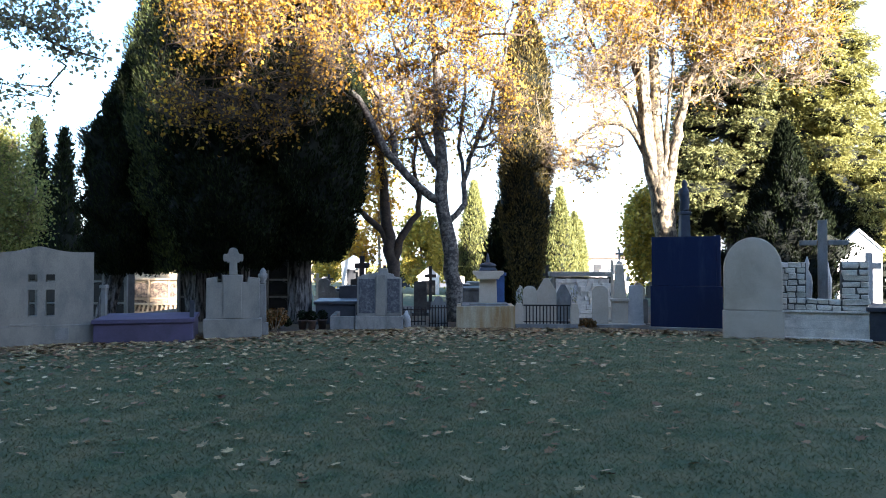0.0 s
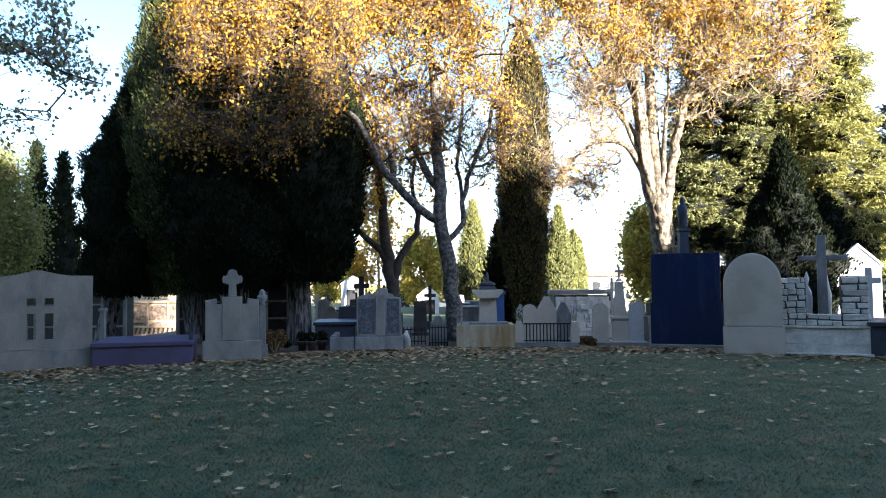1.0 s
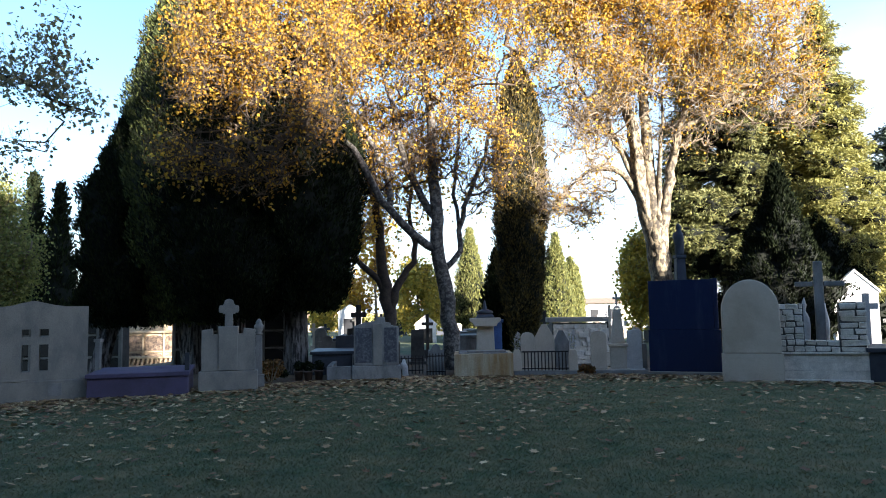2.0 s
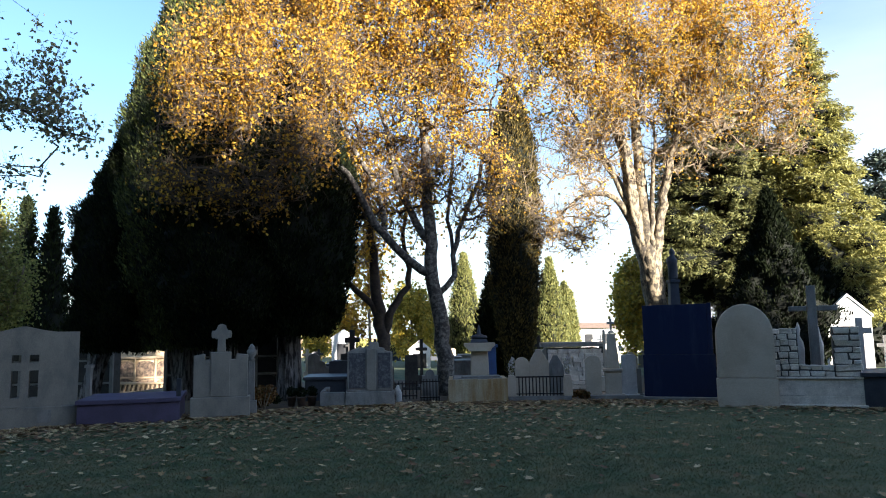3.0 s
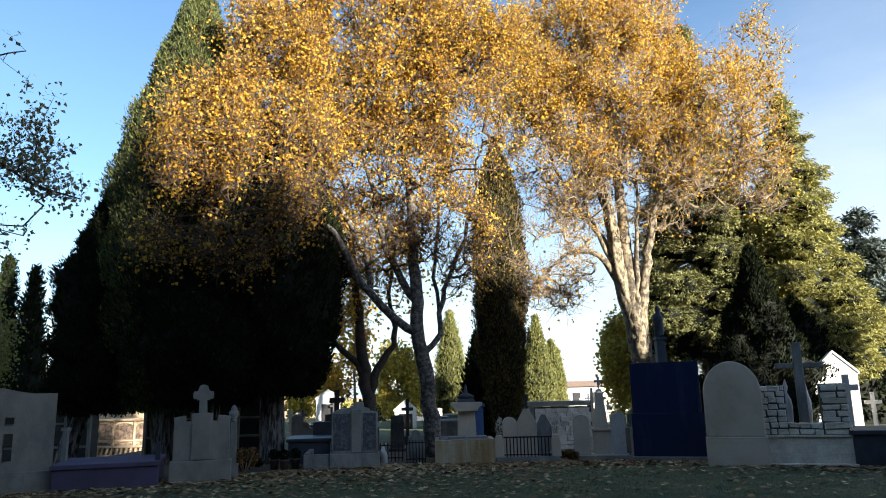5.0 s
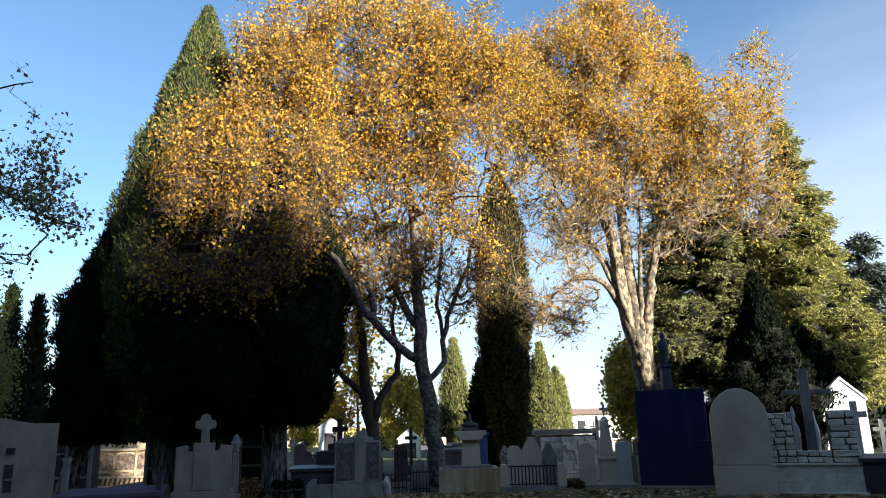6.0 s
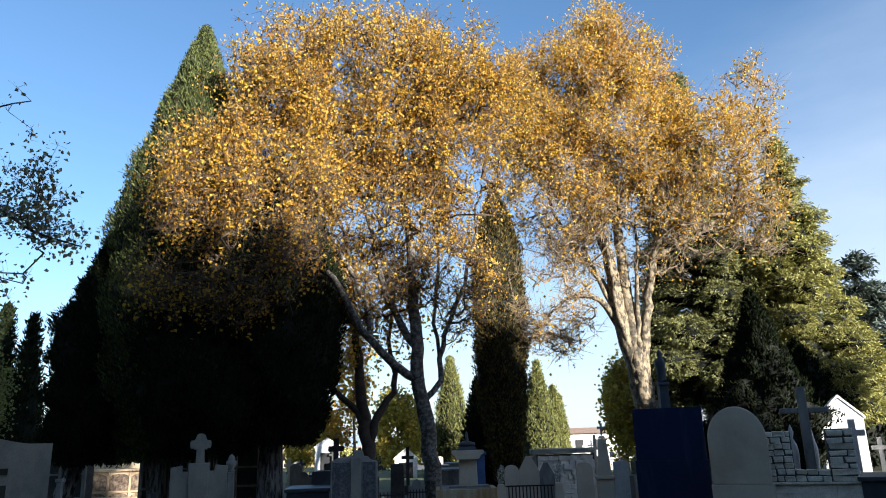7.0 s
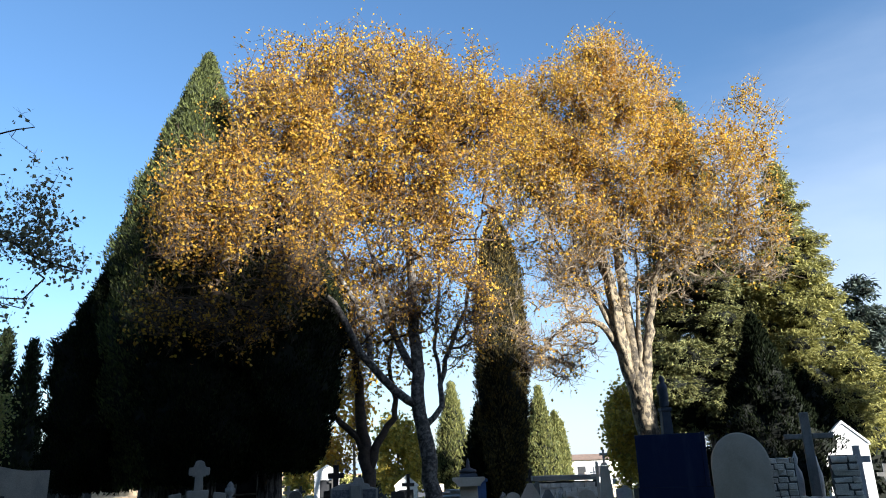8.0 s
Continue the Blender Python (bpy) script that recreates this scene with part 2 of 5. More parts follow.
def broadleaf(name, x, y, limbs, blobs, ends, per_end, leaf, bark, leaf_mat, label, seed, spread=0.38, twig_r=0.007, sag=0.0, bare=None, twig="twig", shoot=0.26):
    """A broad-leaved tree: authored main limbs (points with radii), twigs grown out to the ends, leaves round the ends."""
    rng = np.random.default_rng(seed)
    tree = thing(name, x, y, 0, 0, label, "tree")
    inv = np.array([x, y, 0.0])
    nodes, trunk_parts = [], []
    for points, r0, r1 in limbs:
        p = resample(points, 0.35)
        p[1:-1] += rng.normal(0, 0.03, p[1:-1].shape)
        rr = np.linspace(r0, r1, len(p))
        trunk_parts.append(tube(p - inv, rr, 12 if r0 > 0.12 else 8, 0.03, rng))
        nodes.extend(p[max(0, int(len(p) * 0.3)):])
    v, f = joined(trunk_parts)
    piece("trunk", smooth(mesh_of("trunk", v, f, bark)), tree)
    base = len(nodes)
    pos = np.zeros((base + ends * 14, 3))
    pos[:base] = nodes
    parent = np.full(len(pos), -1)
    count = np.zeros(len(pos))
    n = base
    goals = in_blobs(rng, blobs, int(ends * 2.0))
    holes = np.array([noise.noise(Vector(g) * 0.7 + Vector((seed * 3.1, 0, 0))) + 0.6 * noise.noise(Vector(g) * 1.7 + Vector((0, seed * 2.3, 0))) for g in goals])
    goals = goals[np.argsort(-holes - rng.normal(0, 0.16, len(holes)))][:ends]      # boughs leave gaps
    # sprigs that stand above the crown, all along its outline
    column = np.floor(goals[:, 0] / 0.45).astype(int)
    for k in np.unique(column):
        top = np.flatnonzero(column == k)
        top = top[np.argsort(-goals[top, 2])][:max(1, ends // 550)]
        goals[top] += np.stack([rng.normal(0, 0.2, len(top)), rng.normal(0, 0.2, len(top)), rng.uniform(0.0, 0.6, len(top))], 1)
    near = np.min(np.linalg.norm(goals[:, None] - np.array(nodes)[None], axis=2), axis=1)
    goals = goals[np.argsort(near)]
    tips = []
    for g in goals:
        dist = np.linalg.norm(pos[:n] - g, axis=1) + 0.5 * np.maximum(0, pos[:n, 2] - g[2])
        i = int(np.argmin(dist))
        d = np.linalg.norm(g - pos[i])
        m = int(min(12, max(1, d / 0.45)))
        start, bend = pos[i].copy(), rng.normal(0, 0.1 * d, 3)
        for j in range(1, m + 1):
            t = j / m
            pos[n] = start + (g - start) * t + bend * math.sin(math.pi * t) + rng.normal(0, 0.035, 3) * (j < m)
            parent[n] = i
            i = n
            n += 1
        tips.append(n - 1)
        k = n - 1
        while k >= 0:
            count[k] += 1
            k = parent[k]
    rad = twig_r * np.maximum(count, 1) ** 0.42
    k = np.arange(base, n)
    a, b = pos[parent[k]], pos[k]
    ra, rb = np.where(parent[k] >= base, np.minimum(rad[parent[k]], rad[k] * 1.3), rad[k] * 1.2), rad[k]
    # small side shoots at the tips
    tp = pos[np.array(tips)]
    shoots = np.repeat(tp, 4, 0)
    sd = rng.normal(size=shoots.shape) * shoot + [0, 0, 0.12]
    a, b = np.concatenate([a, shoots]), np.concatenate([b, shoots + sd])
    ra, rb = np.concatenate([ra, np.full(len(shoots), twig_r * 0.8)]), np.concatenate([rb, np.full(len(shoots), twig_r * 0.4)])
    d = b - a
    d /= np.maximum(np.linalg.norm(d, axis=1), 1e-6)[:, None]
    u = np.cross(d, [0.3, 0.2, 0.93]); u /= np.maximum(np.linalg.norm(u, axis=1), 1e-6)[:, None]
    w = np.cross(d, u)
    rings = []
    for c, r in ((a, ra), (b, rb)):
        for q in range(4):
            th = q * math.pi / 2
            rings.append(c + r[:, None] * (math.cos(th) * u + math.sin(th) * w) - inv)
    verts = np.stack(rings, 1).reshape(-1, 3)
    o = np.arange(len(a)) * 8
    faces = np.concatenate([np.stack([o + q, o + (q + 1) % 4, o + 4 + (q + 1) % 4, o + 4 + q], 1) for q in range(4)])
    piece("twig_growth", mesh_of("twig_growth", verts, faces, M[twig]), tree, kind="stuff")
    many = np.maximum(rng.gamma(1.6, per_end / 1.6, len(tp)).astype(int), 1)
    c = np.repeat(tp, many, 0)
    c = c + rng.normal(0, spread, c.shape) * [0.8, 0.8, 1.25] - inv
    if bare:      # the lower boughs have lost most of their leaves
        c = c[rng.random(len(c)) < np.clip((c[:, 2] - bare[0]) / (bare[1] - bare[0]), bare[2], 1)]
    m = len(c)
    dirs = rng.normal(size=(m, 3)) + [0, 0, -0.5 - sag]
    L = leaf * rng.uniform(0.6, 1.45, m)
    v, f = kites(c, dirs, rng.normal(size=(m, 3)) + [0, -0.3, 0.5], L, L * rng.uniform(0.7, 1.0, m))
    piece("crown", mesh_of("crown", v, f, leaf_mat), tree, kind="stuff")
    return tree


def spire(name, x, y, z0, z1, radius, label, seed, sprays=14000, mat="cypress", size=0.3, shape=0.75, rough=0.16, trunk_r=0.2, lean=0.0, squash=1.0, group="", peak=0.28, core=0.86, foot=0.55, foot_at=0.0):
    """A columnar conifer: a bare foot, an added near-black body for its inner shade and a skin of upright sprays in
    uneven tufts.
    """
    rng = np.random.default_rng(seed)
    tree = thing(name, x, y, 0, 0, label, "cypress", group)
    ph = rng.uniform(0, 6.28, 8)

    def prof(t, th):
        p = np.where(t < peak, foot + (1 - foot) * np.sin(np.minimum(t / peak, 1) * math.pi / 2), np.maximum(1 - (np.maximum(t - peak, 0) / (1 - peak)) ** (1 / shape * 1.25), 0.0))
        lump = np.sin(3 * th + 9 * t + ph[0]) + np.sin(5 * th - 14 * t + ph[1]) + 0.8 * np.sin(8 * th + 27 * t + ph[2]) + 0.6 * np.sin(2 * th + 40 * t + ph[3])
        return radius * p * (1 + rough * 0.45 * lump)
    h = z1 - z0
    tt = np.linspace(0.0, 1.0, 40)
    sides = 22
    verts, faces = [], []
    for i, t in enumerate(tt):
        for k in range(sides):
            th = 2 * math.pi * k / sides
            r = float(prof(np.array(t), np.array(th))) * core + 0.01
            verts.append((r * math.cos(th) + lean * t * h, r * math.sin(th) * squash, z0 + 0.02 + t * (h * 0.985)))
    for i in range(len(tt) - 1):
        for k in range(sides):
            faces.append((i * sides + k, i * sides + (k + 1) % sides, (i + 1) * sides + (k + 1) % sides, (i + 1) * sides + k))
    faces.append(tuple(range(sides))[::-1])
    faces.append(tuple((len(tt) - 1) * sides + k for k in range(sides)))
    piece("crown_shade_body", smooth(mesh_of("crown_shade_body", verts, faces, M["inner_shade"])), tree)
    if z0 > 0.3 or trunk_r > 0.25:
        v, f = tube(resample([(foot_at, 0, -0.05), (foot_at * 0.8 + 0.03, 0, z0 * 0.6), (0, 0, z0 + h * 0.25)], 0.2), np.linspace(trunk_r * 1.25, trunk_r * 0.75, len(resample([(foot_at, 0, -0.05), (foot_at * 0.8 + 0.03, 0, z0 * 0.6), (0, 0, z0 + h * 0.25)], 0.2))), 30, 0.13)
        piece("trunk", smooth(mesh_of("trunk", v, f, M["cypress_bark"])), tree)
    # tufts of sprays
    per = 7
    n = sprays // per
    t = rng.random(n) ** 1.15
    th = rng.uniform(0, 2 * math.pi, n)
    r = prof(t, th) * rng.uniform(0.84, 1.04, n)
    out = np.stack([np.cos(th), np.sin(th) * squash, np.zeros(n)], 1)
    c = out * r[:, None] + np.stack([lean * t * h, np.zeros(n), z0 + t * h], 1)
    c, o2 = np.repeat(c, per, 0), np.repeat(out, per, 0)
    m = len(c)
    c = c + rng.normal(0, size * 0.42, (m, 3))
    dirs = o2 * 0.75 + np.array([0, 0, 1.1]) + rng.normal(0, 0.45, (m, 3))
    L = size * rng.uniform(0.6, 1.3, m)
    v, f = kites(c, dirs, rng.normal(size=(m, 3)) + o2, L, L * 0.3, 0.2)
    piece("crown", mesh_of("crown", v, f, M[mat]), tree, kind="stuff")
    return tree


def shaggy(name, x, y, blobs, label, seed, sprays=26000, size=0.34, mat="conifer", trunk=(0.3, 8.0), category="conifer"):
    """A broad conifer: lumps of drooping sprays round added near-black bodies for the inner shade, on one trunk."""
    rng = np.random.default_rng(seed)
    tree = thing(name, x, y, 0, 0, label, category)
    p = resample([(0, 0, -0.05), (0.05, 0.02, trunk[1] * 0.5), (0, 0, trunk[1])], 0.5)
    v, f = tube(p, np.linspace(trunk[0], trunk[0] * 0.25, len(p)), 14, 0.05)
    piece("trunk", smooth(mesh_of("trunk", v, f, M["cypress_bark"])), tree)
    parts = []
    for bx, by, bz, rx, ry, rz, wgt in blobs:
        ph = rng.uniform(0, 6, 3)
        vv, ff = [], []
        for i in range(11):
            la = math.pi * i / 10
            for k in range(16):
                lo = 2 * math.pi * k / 16
                q = 0.6 * (1 + 0.12 * math.sin(3 * lo + ph[0] + 4 * la) + 0.1 * math.sin(5 * lo + ph[1] - 3 * la))
                vv.append((bx + rx * q * math.sin(la) * math.cos(lo), by + ry * q * math.sin(la) * math.sin(lo), bz + rz * q * math.cos(la)))
        for i in range(10):
            for k in range(16):
                ff.append((i * 16 + k, i * 16 + 16 + k, i * 16 + 16 + (k + 1) % 16, i * 16 + (k + 1) % 16))
        parts.append((vv, ff))
    v, f = joined(parts)
    piece("crown_shade_body", smooth(mesh_of("crown_shade_body", v, f, M["inner_shade"])), tree)
    per = 14
    n = sprays // per
    w = np.array([b[6] for b in blobs], float)
    pick = rng.choice(len(blobs), n, p=w / w.sum())
    B = np.array([b[:6] for b in blobs])[pick]
    d = rng.normal(size=(n, 3))
    d /= np.linalg.norm(d, axis=1)[:, None]
    c = B[:, :3] + d * B[:, 3:] * rng.uniform(0.8, 1.1, n)[:, None]
    c, d2 = np.repeat(c, per, 0), np.repeat(d, per, 0)
    m = len(c)
    # each tuft spreads outward and hangs at its end
    along = rng.uniform(-0.6, 1.0, m)[:, None] * size * 0.9
    flat = d2 * [1, 1, 0.35]
    c = c + flat * along * 1.6 + rng.normal(0, size * 0.5, (m, 3)) * [1, 1, 0.5] - np.array([0, 0, 1]) * np.maximum(along, 0) ** 2 * 0.8
    dirs = d2 * [1, 1, 0.3] + [0, 0, -0.25] + rng.normal(0, 0.45, (m, 3))
    L = size * rng.uniform(0.5, 1.2, m)
    v, f = kites(c, dirs, rng.normal(0, 0.6, (m, 3)) + [0, 0, 1], L * 1.3, L * 0.36, 0.15)
    piece("crown", mesh_of("crown", v, f, M[mat]), tree, kind="stuff")
    return tree


# ---- ground ----
def ground():
    me = bpy.data.meshes.new("ground")
    bm = bmesh.new()
    xs = [-3000, -400, -120, -60] + list(np.arange(-30, 31, 1.0)) + [60, 120, 400, 3000]
    ys = [-3000, -400, -100, -30] + list(np.arange(-12, 50, 1.0)) + [60, 90, 200, 600, 4000]
    grid = []
    for yy in ys:
        row = []
        for xx in xs:
            z = 0.0
            if -30 <= xx < -9.5 and 22 < yy < 50:      # the land falls away behind the tall cypresses
                z = -1.6 * min(1, (yy - 22) / 9) * min(1, (-9.5 - xx) / 3) * min(1, (xx + 30) / 4) * min(1, (50 - yy) / 3)
            row.append(bm.verts.new((xx, yy, z)))
        grid.append(row)
    for j in range(len(ys) - 1):
        for i in range(len(xs) - 1):
            bm.faces.new((grid[j][i], grid[j][i + 1], grid[j + 1][i + 1], grid[j + 1][i]))
    bm.to_mesh(me)
    bm.free()
    smooth(me)
    me.materials.append(M["lawn"])
    return tagged(new("ground", me), "mown dark green lawn strewn with autumn leaves", "lawn", kind="structure")


ground()


# the graves stand along a shallow bow round the lawn: the lawn's far edge
def edge(x):
    return 17.6 - 0.046 * (x - 1.5) ** 2 if x < 1.5 else 17.6 - 0.058 * (x - 1.5) ** 2


def grass():
    rng = np.random.default_rng(5)
    n = 420000
    y = rng.normal(7.5, 5.0, n)
    x = rng.normal(0, 6.0, n)
    keep = y < np.where(x < 1.5, 17.2 - 0.046 * (x - 1.5) ** 2, 17.2 - 0.058 * (x - 1.5) ** 2)
    keep &= (y > -7) & (np.abs(x) < 17)
    x, y = x[keep], y[keep]
    n = len(x)
    h = rng.uniform(0.01, 0.03, n)
    th = rng.uniform(0, math.pi, n)
    w = rng.uniform(0.003, 0.008, n)
    base = np.stack([x, y, np.full(n, -0.004)], 1)
    s = np.stack([np.cos(th) * w, np.sin(th) * w, np.zeros(n)], 1)
    tip = base + np.stack([rng.normal(0, 0.028, n), rng.normal(0, 0.028, n), h + 0.004], 1)
    v = np.stack([base - s, base + s, tip], 1).reshape(-1, 3)
    f = np.arange(n * 3).reshape(-1, 3)
    tagged(new("grass", mesh_of("grass", v, f, M["blade"])), "short mown grass blades", "grass", kind="stuff")


grass()


def fallen_leaves():
    rng = np.random.default_rng(8)
    xs, ys = [], []
    while len(xs) < 15000:
        x = rng.uniform(-13, 13)
        e = edge(x)
        back = rng.exponential(1.0) if rng.random() < 0.62 else rng.exponential(4.8)
        y = e + 0.35 - back
        if y < -6:
            continue
        if x > 2.5 and back > 1.2 and rng.random() < 0.62:
            continue
        xs.append(x); ys.append(y)
    outline = [(0, -0.5), (0.22, -0.3), (0.5, -0.28), (0.3, 0.0), (0.46, 0.3), (0.16, 0.2), (0.0, 0.56), (-0.16, 0.2), (-0.46, 0.3), (-0.3, 0.0), (-0.5, -0.28), (-0.22, -0.3)]
    o = np.array(outline)
    verts, faces = [], []
    for x, y in zip(xs, ys):
        s = rng.uniform(0.06, 0.13)
        th, tx, ty, curl = rng.uniform(0, 6.28), rng.normal(0, 0.18), rng.normal(0, 0.18), rng.uniform(-0.2, 0.5)
        c, q = math.cos(th), math.sin(th)
        p = np.stack([o[:, 0] * c - o[:, 1] * q, o[:, 0] * q + o[:, 1] * c], 1) * s
        z = 0.03 + p[:, 0] * tx + p[:, 1] * ty + curl * (p ** 2).sum(1) / s
        z = z - min(0.0, float(z.min()) - 0.012)
        k = len(verts)
        verts.append((x, y, float(z.mean()) - 0.3 * curl * s * 0.3))
        verts.extend((x + a, y + b, float(d)) for (a, b), d in zip(p, z))
        faces.extend((k, k + 1 + j, k + 1 + (j + 1) % 12) for j in range(12))
    tagged(new("fallen_leaves", mesh_of("fallen_leaves", verts, faces, M["litter"])), "dry brown and yellow leaves lying on the lawn", "leaves", kind="stuff")


fallen_leaves()

# ---- trees in front ----
broadleaf("plane_tree", 0.36, 20.0, [
    ([(0.36, 20, -0.1), (0.27, 20, 1.4), (0.09, 20, 2.7), (0.0, 20, 3.5), (-0.06, 20, 4.6), (-0.14, 20.1, 5.8), (-0.2, 20.2, 7.4), (-0.4, 20.2, 9.2), (-0.5, 20, 12)], 0.25, 0.04),
    ([(0.02, 20, 3.3), (-0.7, 19.7, 3.75), (-1.33, 19.4, 4.4), (-1.88, 19.1, 5.28), (-2.27, 18.9, 6.0), (-2.75, 18.6, 6.46), (-3.54, 18.2, 6.94), (-5.0, 17.8, 8.0)], 0.125, 0.04),
    ([(-0.04, 20, 4.2), (-0.46, 20.2, 4.9), (-0.85, 20.3, 5.8), (-1.1, 20.4, 6.9), (-1.5, 20.4, 8.4), (-2.5, 20.2, 11)], 0.12, 0.03),
    ([(0.16, 20, 2.8), (0.6, 20.2, 3.3), (0.62, 20.3, 3.94), (0.8, 20.3, 4.6), (1.04, 20.3, 5.3), (1.5, 20.4, 6.6), (2.0, 20.4, 9)], 0.09, 0.03),
    ([(-1.33, 19.4, 4.4), (-1.5, 19.8, 5.6), (-2.2, 19.8, 7.0), (-3.6, 19.4, 9.2), (-4.6, 19.2, 11.5)], 0.1, 0.03),
    ([(0.6, 20.3, 3.9), (0.5, 20.5, 5.0), (0.62, 20.6, 6.5), (0.7, 20.5, 9.5)], 0.06, 0.03),
], [(-3.7, 19.0, 9.9, 2.6, 2.4, 3.0, 8.5), (-1.2, 20, 11.6, 3.2, 2.8, 2.9, 9), (-5.5, 18.4, 8.3, 1.5, 1.6, 1.9, 4.0), (1.5, 20.3, 10.6, 2.2, 2.4, 3.3, 4.5),
    (-1.0, 20, 8.2, 2.8, 2.2, 1.7, 4.2), (-1.3, 20.3, 6.0, 1.8, 1.2, 1.6, 2.8), (-4.6, 16.9, 5.9, 2.7, 0.8, 1.5, 3.6), (-4.3, 17.3, 7.8, 2.5, 1.0, 1.6, 4.5), (1.0, 20.4, 6.2, 1.4, 1.2, 1.8, 3.2), (-3.4, 19.5, 13.2, 1.2, 1.2, 1.2, 1.2), (-0.2, 20, 13.7, 1.2, 0.8, 0.7, 0.6), (2.0, 20.5, 12.3, 1.5, 1.8, 1.8, 2.2), (-4.2, 19, 11.6, 1.2, 1.4, 1.6, 1.4)],
    7200, 17, 0.083, M["shaded_bark"], M["plane_leaf"], "tall plane tree with mottled bark and yellow autumn leaves", 11, bare=(5.0, 10.2, 0.24), twig="shaded_twig", spread=0.2, twig_r=0.0082)
broadleaf("plane_tree", -1.43, 21.8, [
    ([(-1.43, 21.8, -0.1), (-1.5, 21.8, 1.1), (-1.6, 21.8, 2.07), (-1.72, 21.8, 2.75), (-1.78, 21.8, 3.9), (-1.92, 21.8, 5.0), (-2.05, 21.8, 6.2), (-2.3, 21.7, 8)], 0.24, 0.03),
    ([(-1.6, 21.8, 2.1), (-1.85, 21.8, 2.55), (-2.36, 21.7, 3.05), (-2.75, 21.6, 3.7), (-3.0, 21.6, 4.8)], 0.13, 0.03),
    ([(-1.5, 21.8, 1.7), (-1.3, 21.8, 2.3), (-1.15, 21.9, 2.7), (-0.8, 21.9, 3.15), (-0.76, 22, 3.7), (-0.9, 22, 4.8), (-0.7, 22, 6.4)], 0.14, 0.03),
], [(-1.8, 21.8, 6.3, 2.0, 1.6, 2.3, 4), (-2.6, 22, 4.8, 1.0, 1.0, 1.3, 1.2), (-0.8, 22.2, 5.6, 1.0, 1.0, 1.6, 1.2)],
    520, 8, 0.11, M["dark_bark"], M["plane_leaf"], "dark-stemmed forked tree with sparse orange leaves", 12, twig_r=0.006)
broadleaf("plane_tree", 7.46, 24.0, [
    ([(7.46, 24, -0.1), (7.45, 24, 1.5), (7.38, 24, 2.9), (7.2, 24, 4.2), (6.95, 24, 5.2), (6.8, 24, 6.7), (6.5, 24, 8.6), (6.0, 24, 10.2), (5.8, 23.8, 13)], 0.4, 0.06),
    ([(7.0, 24, 5.0), (6.5, 23.9, 5.9), (5.9, 23.7, 6.25), (5.0, 23.5, 6.2), (4.3, 23.4, 5.6)], 0.14, 0.03),
    ([(7.55, 23.85, 0.0), (7.5, 23.85, 2.6), (7.3, 23.9, 4.4), (7.2, 24, 6.7), (7.15, 24.1, 8.6), (7.0, 24.2, 11), (7.1, 24.1, 14.5)], 0.33, 0.05),
    ([(7.6, 24.0, 0.0), (7.55, 23.9, 2.8), (7.55, 23.9, 4.2), (7.8, 23.9, 5.9), (8.25, 23.8, 7.6), (8.7, 23.7, 8.9), (9.3, 23.6, 9.9), (10.4, 23.5, 12)], 0.27, 0.05),
    ([(6.9, 24, 6.0), (6.2, 24.2, 7.2), (5.3, 24.4, 8.8), (4.4, 24.4, 11)], 0.12, 0.03),
    ([(7.1, 23.8, 4.5), (6.75, 23.7, 6.0), (6.6, 23.7, 8.0), (6.3, 23.6, 10)], 0.12, 0.03),
    ([(7.4, 23.8, 4.4), (7.5, 23.7, 6.5), (7.75, 23.7, 9.2)], 0.11, 0.03),
    ([(7.0, 23.9, 5.2), (6.3, 23.9, 6.8), (5.7, 23.9, 8.5), (5.4, 23.9, 10)], 0.09, 0.03),
    ([(8.25, 23.8, 7.6), (9.5, 23.4, 8.2), (10.8, 23.2, 9.2), (12.0, 23.2, 11.5)], 0.09, 0.03),
], [(6.9, 24, 12.7, 3.0, 2.6, 4.2, 11), (10.2, 23.4, 10.4, 2.4, 2.2, 3.0, 5), (4.9, 24, 10.6, 1.9, 2.2, 3.6, 5), (4.2, 24, 13.0, 1.4, 1.7, 2.3, 2.6), (7.6, 23.8, 8.8, 3.4, 2.0, 2.2, 4),
    (12.2, 23.4, 13.0, 1.0, 1.0, 1.8, 0.45), (4.5, 23.4, 5.9, 1.6, 1.0, 1.9, 2.4), (7.4, 24, 16.3, 1.0, 0.9, 0.9, 0.8), (11.8, 23.3, 9.0, 1.2, 1.2, 1.8, 1.2)],
    6400, 18, 0.09, M["plane_bark"], M["plane_leaf"], "large plane tree with pale peeling bark and golden autumn leaves", 13, spread=0.2, bare=(7.4, 12.6, 0.09), twig_r=0.0095)

# these trees carry their shade in the spray colour
dark = "tall dense cypress coloured near black for deep shade"
spire("cypress_tree", -6.9, 20.4, 1.45, 14.6, 1.95, "tall dense dark green cypress with a sunlit tip", 21, 150000, mat="sunlit_cypress", size=0.13, core=0.92, trunk_r=0.33, rough=0.15, shape=0.6, peak=0.28, lean=0.028)
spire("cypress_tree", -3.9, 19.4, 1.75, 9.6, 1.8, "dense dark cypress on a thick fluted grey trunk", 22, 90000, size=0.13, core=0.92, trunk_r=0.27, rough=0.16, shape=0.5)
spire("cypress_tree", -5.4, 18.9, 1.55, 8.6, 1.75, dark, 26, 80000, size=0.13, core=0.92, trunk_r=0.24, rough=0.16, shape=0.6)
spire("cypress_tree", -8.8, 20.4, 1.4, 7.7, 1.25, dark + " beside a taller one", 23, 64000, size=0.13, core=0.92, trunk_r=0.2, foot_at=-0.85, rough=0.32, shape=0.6)
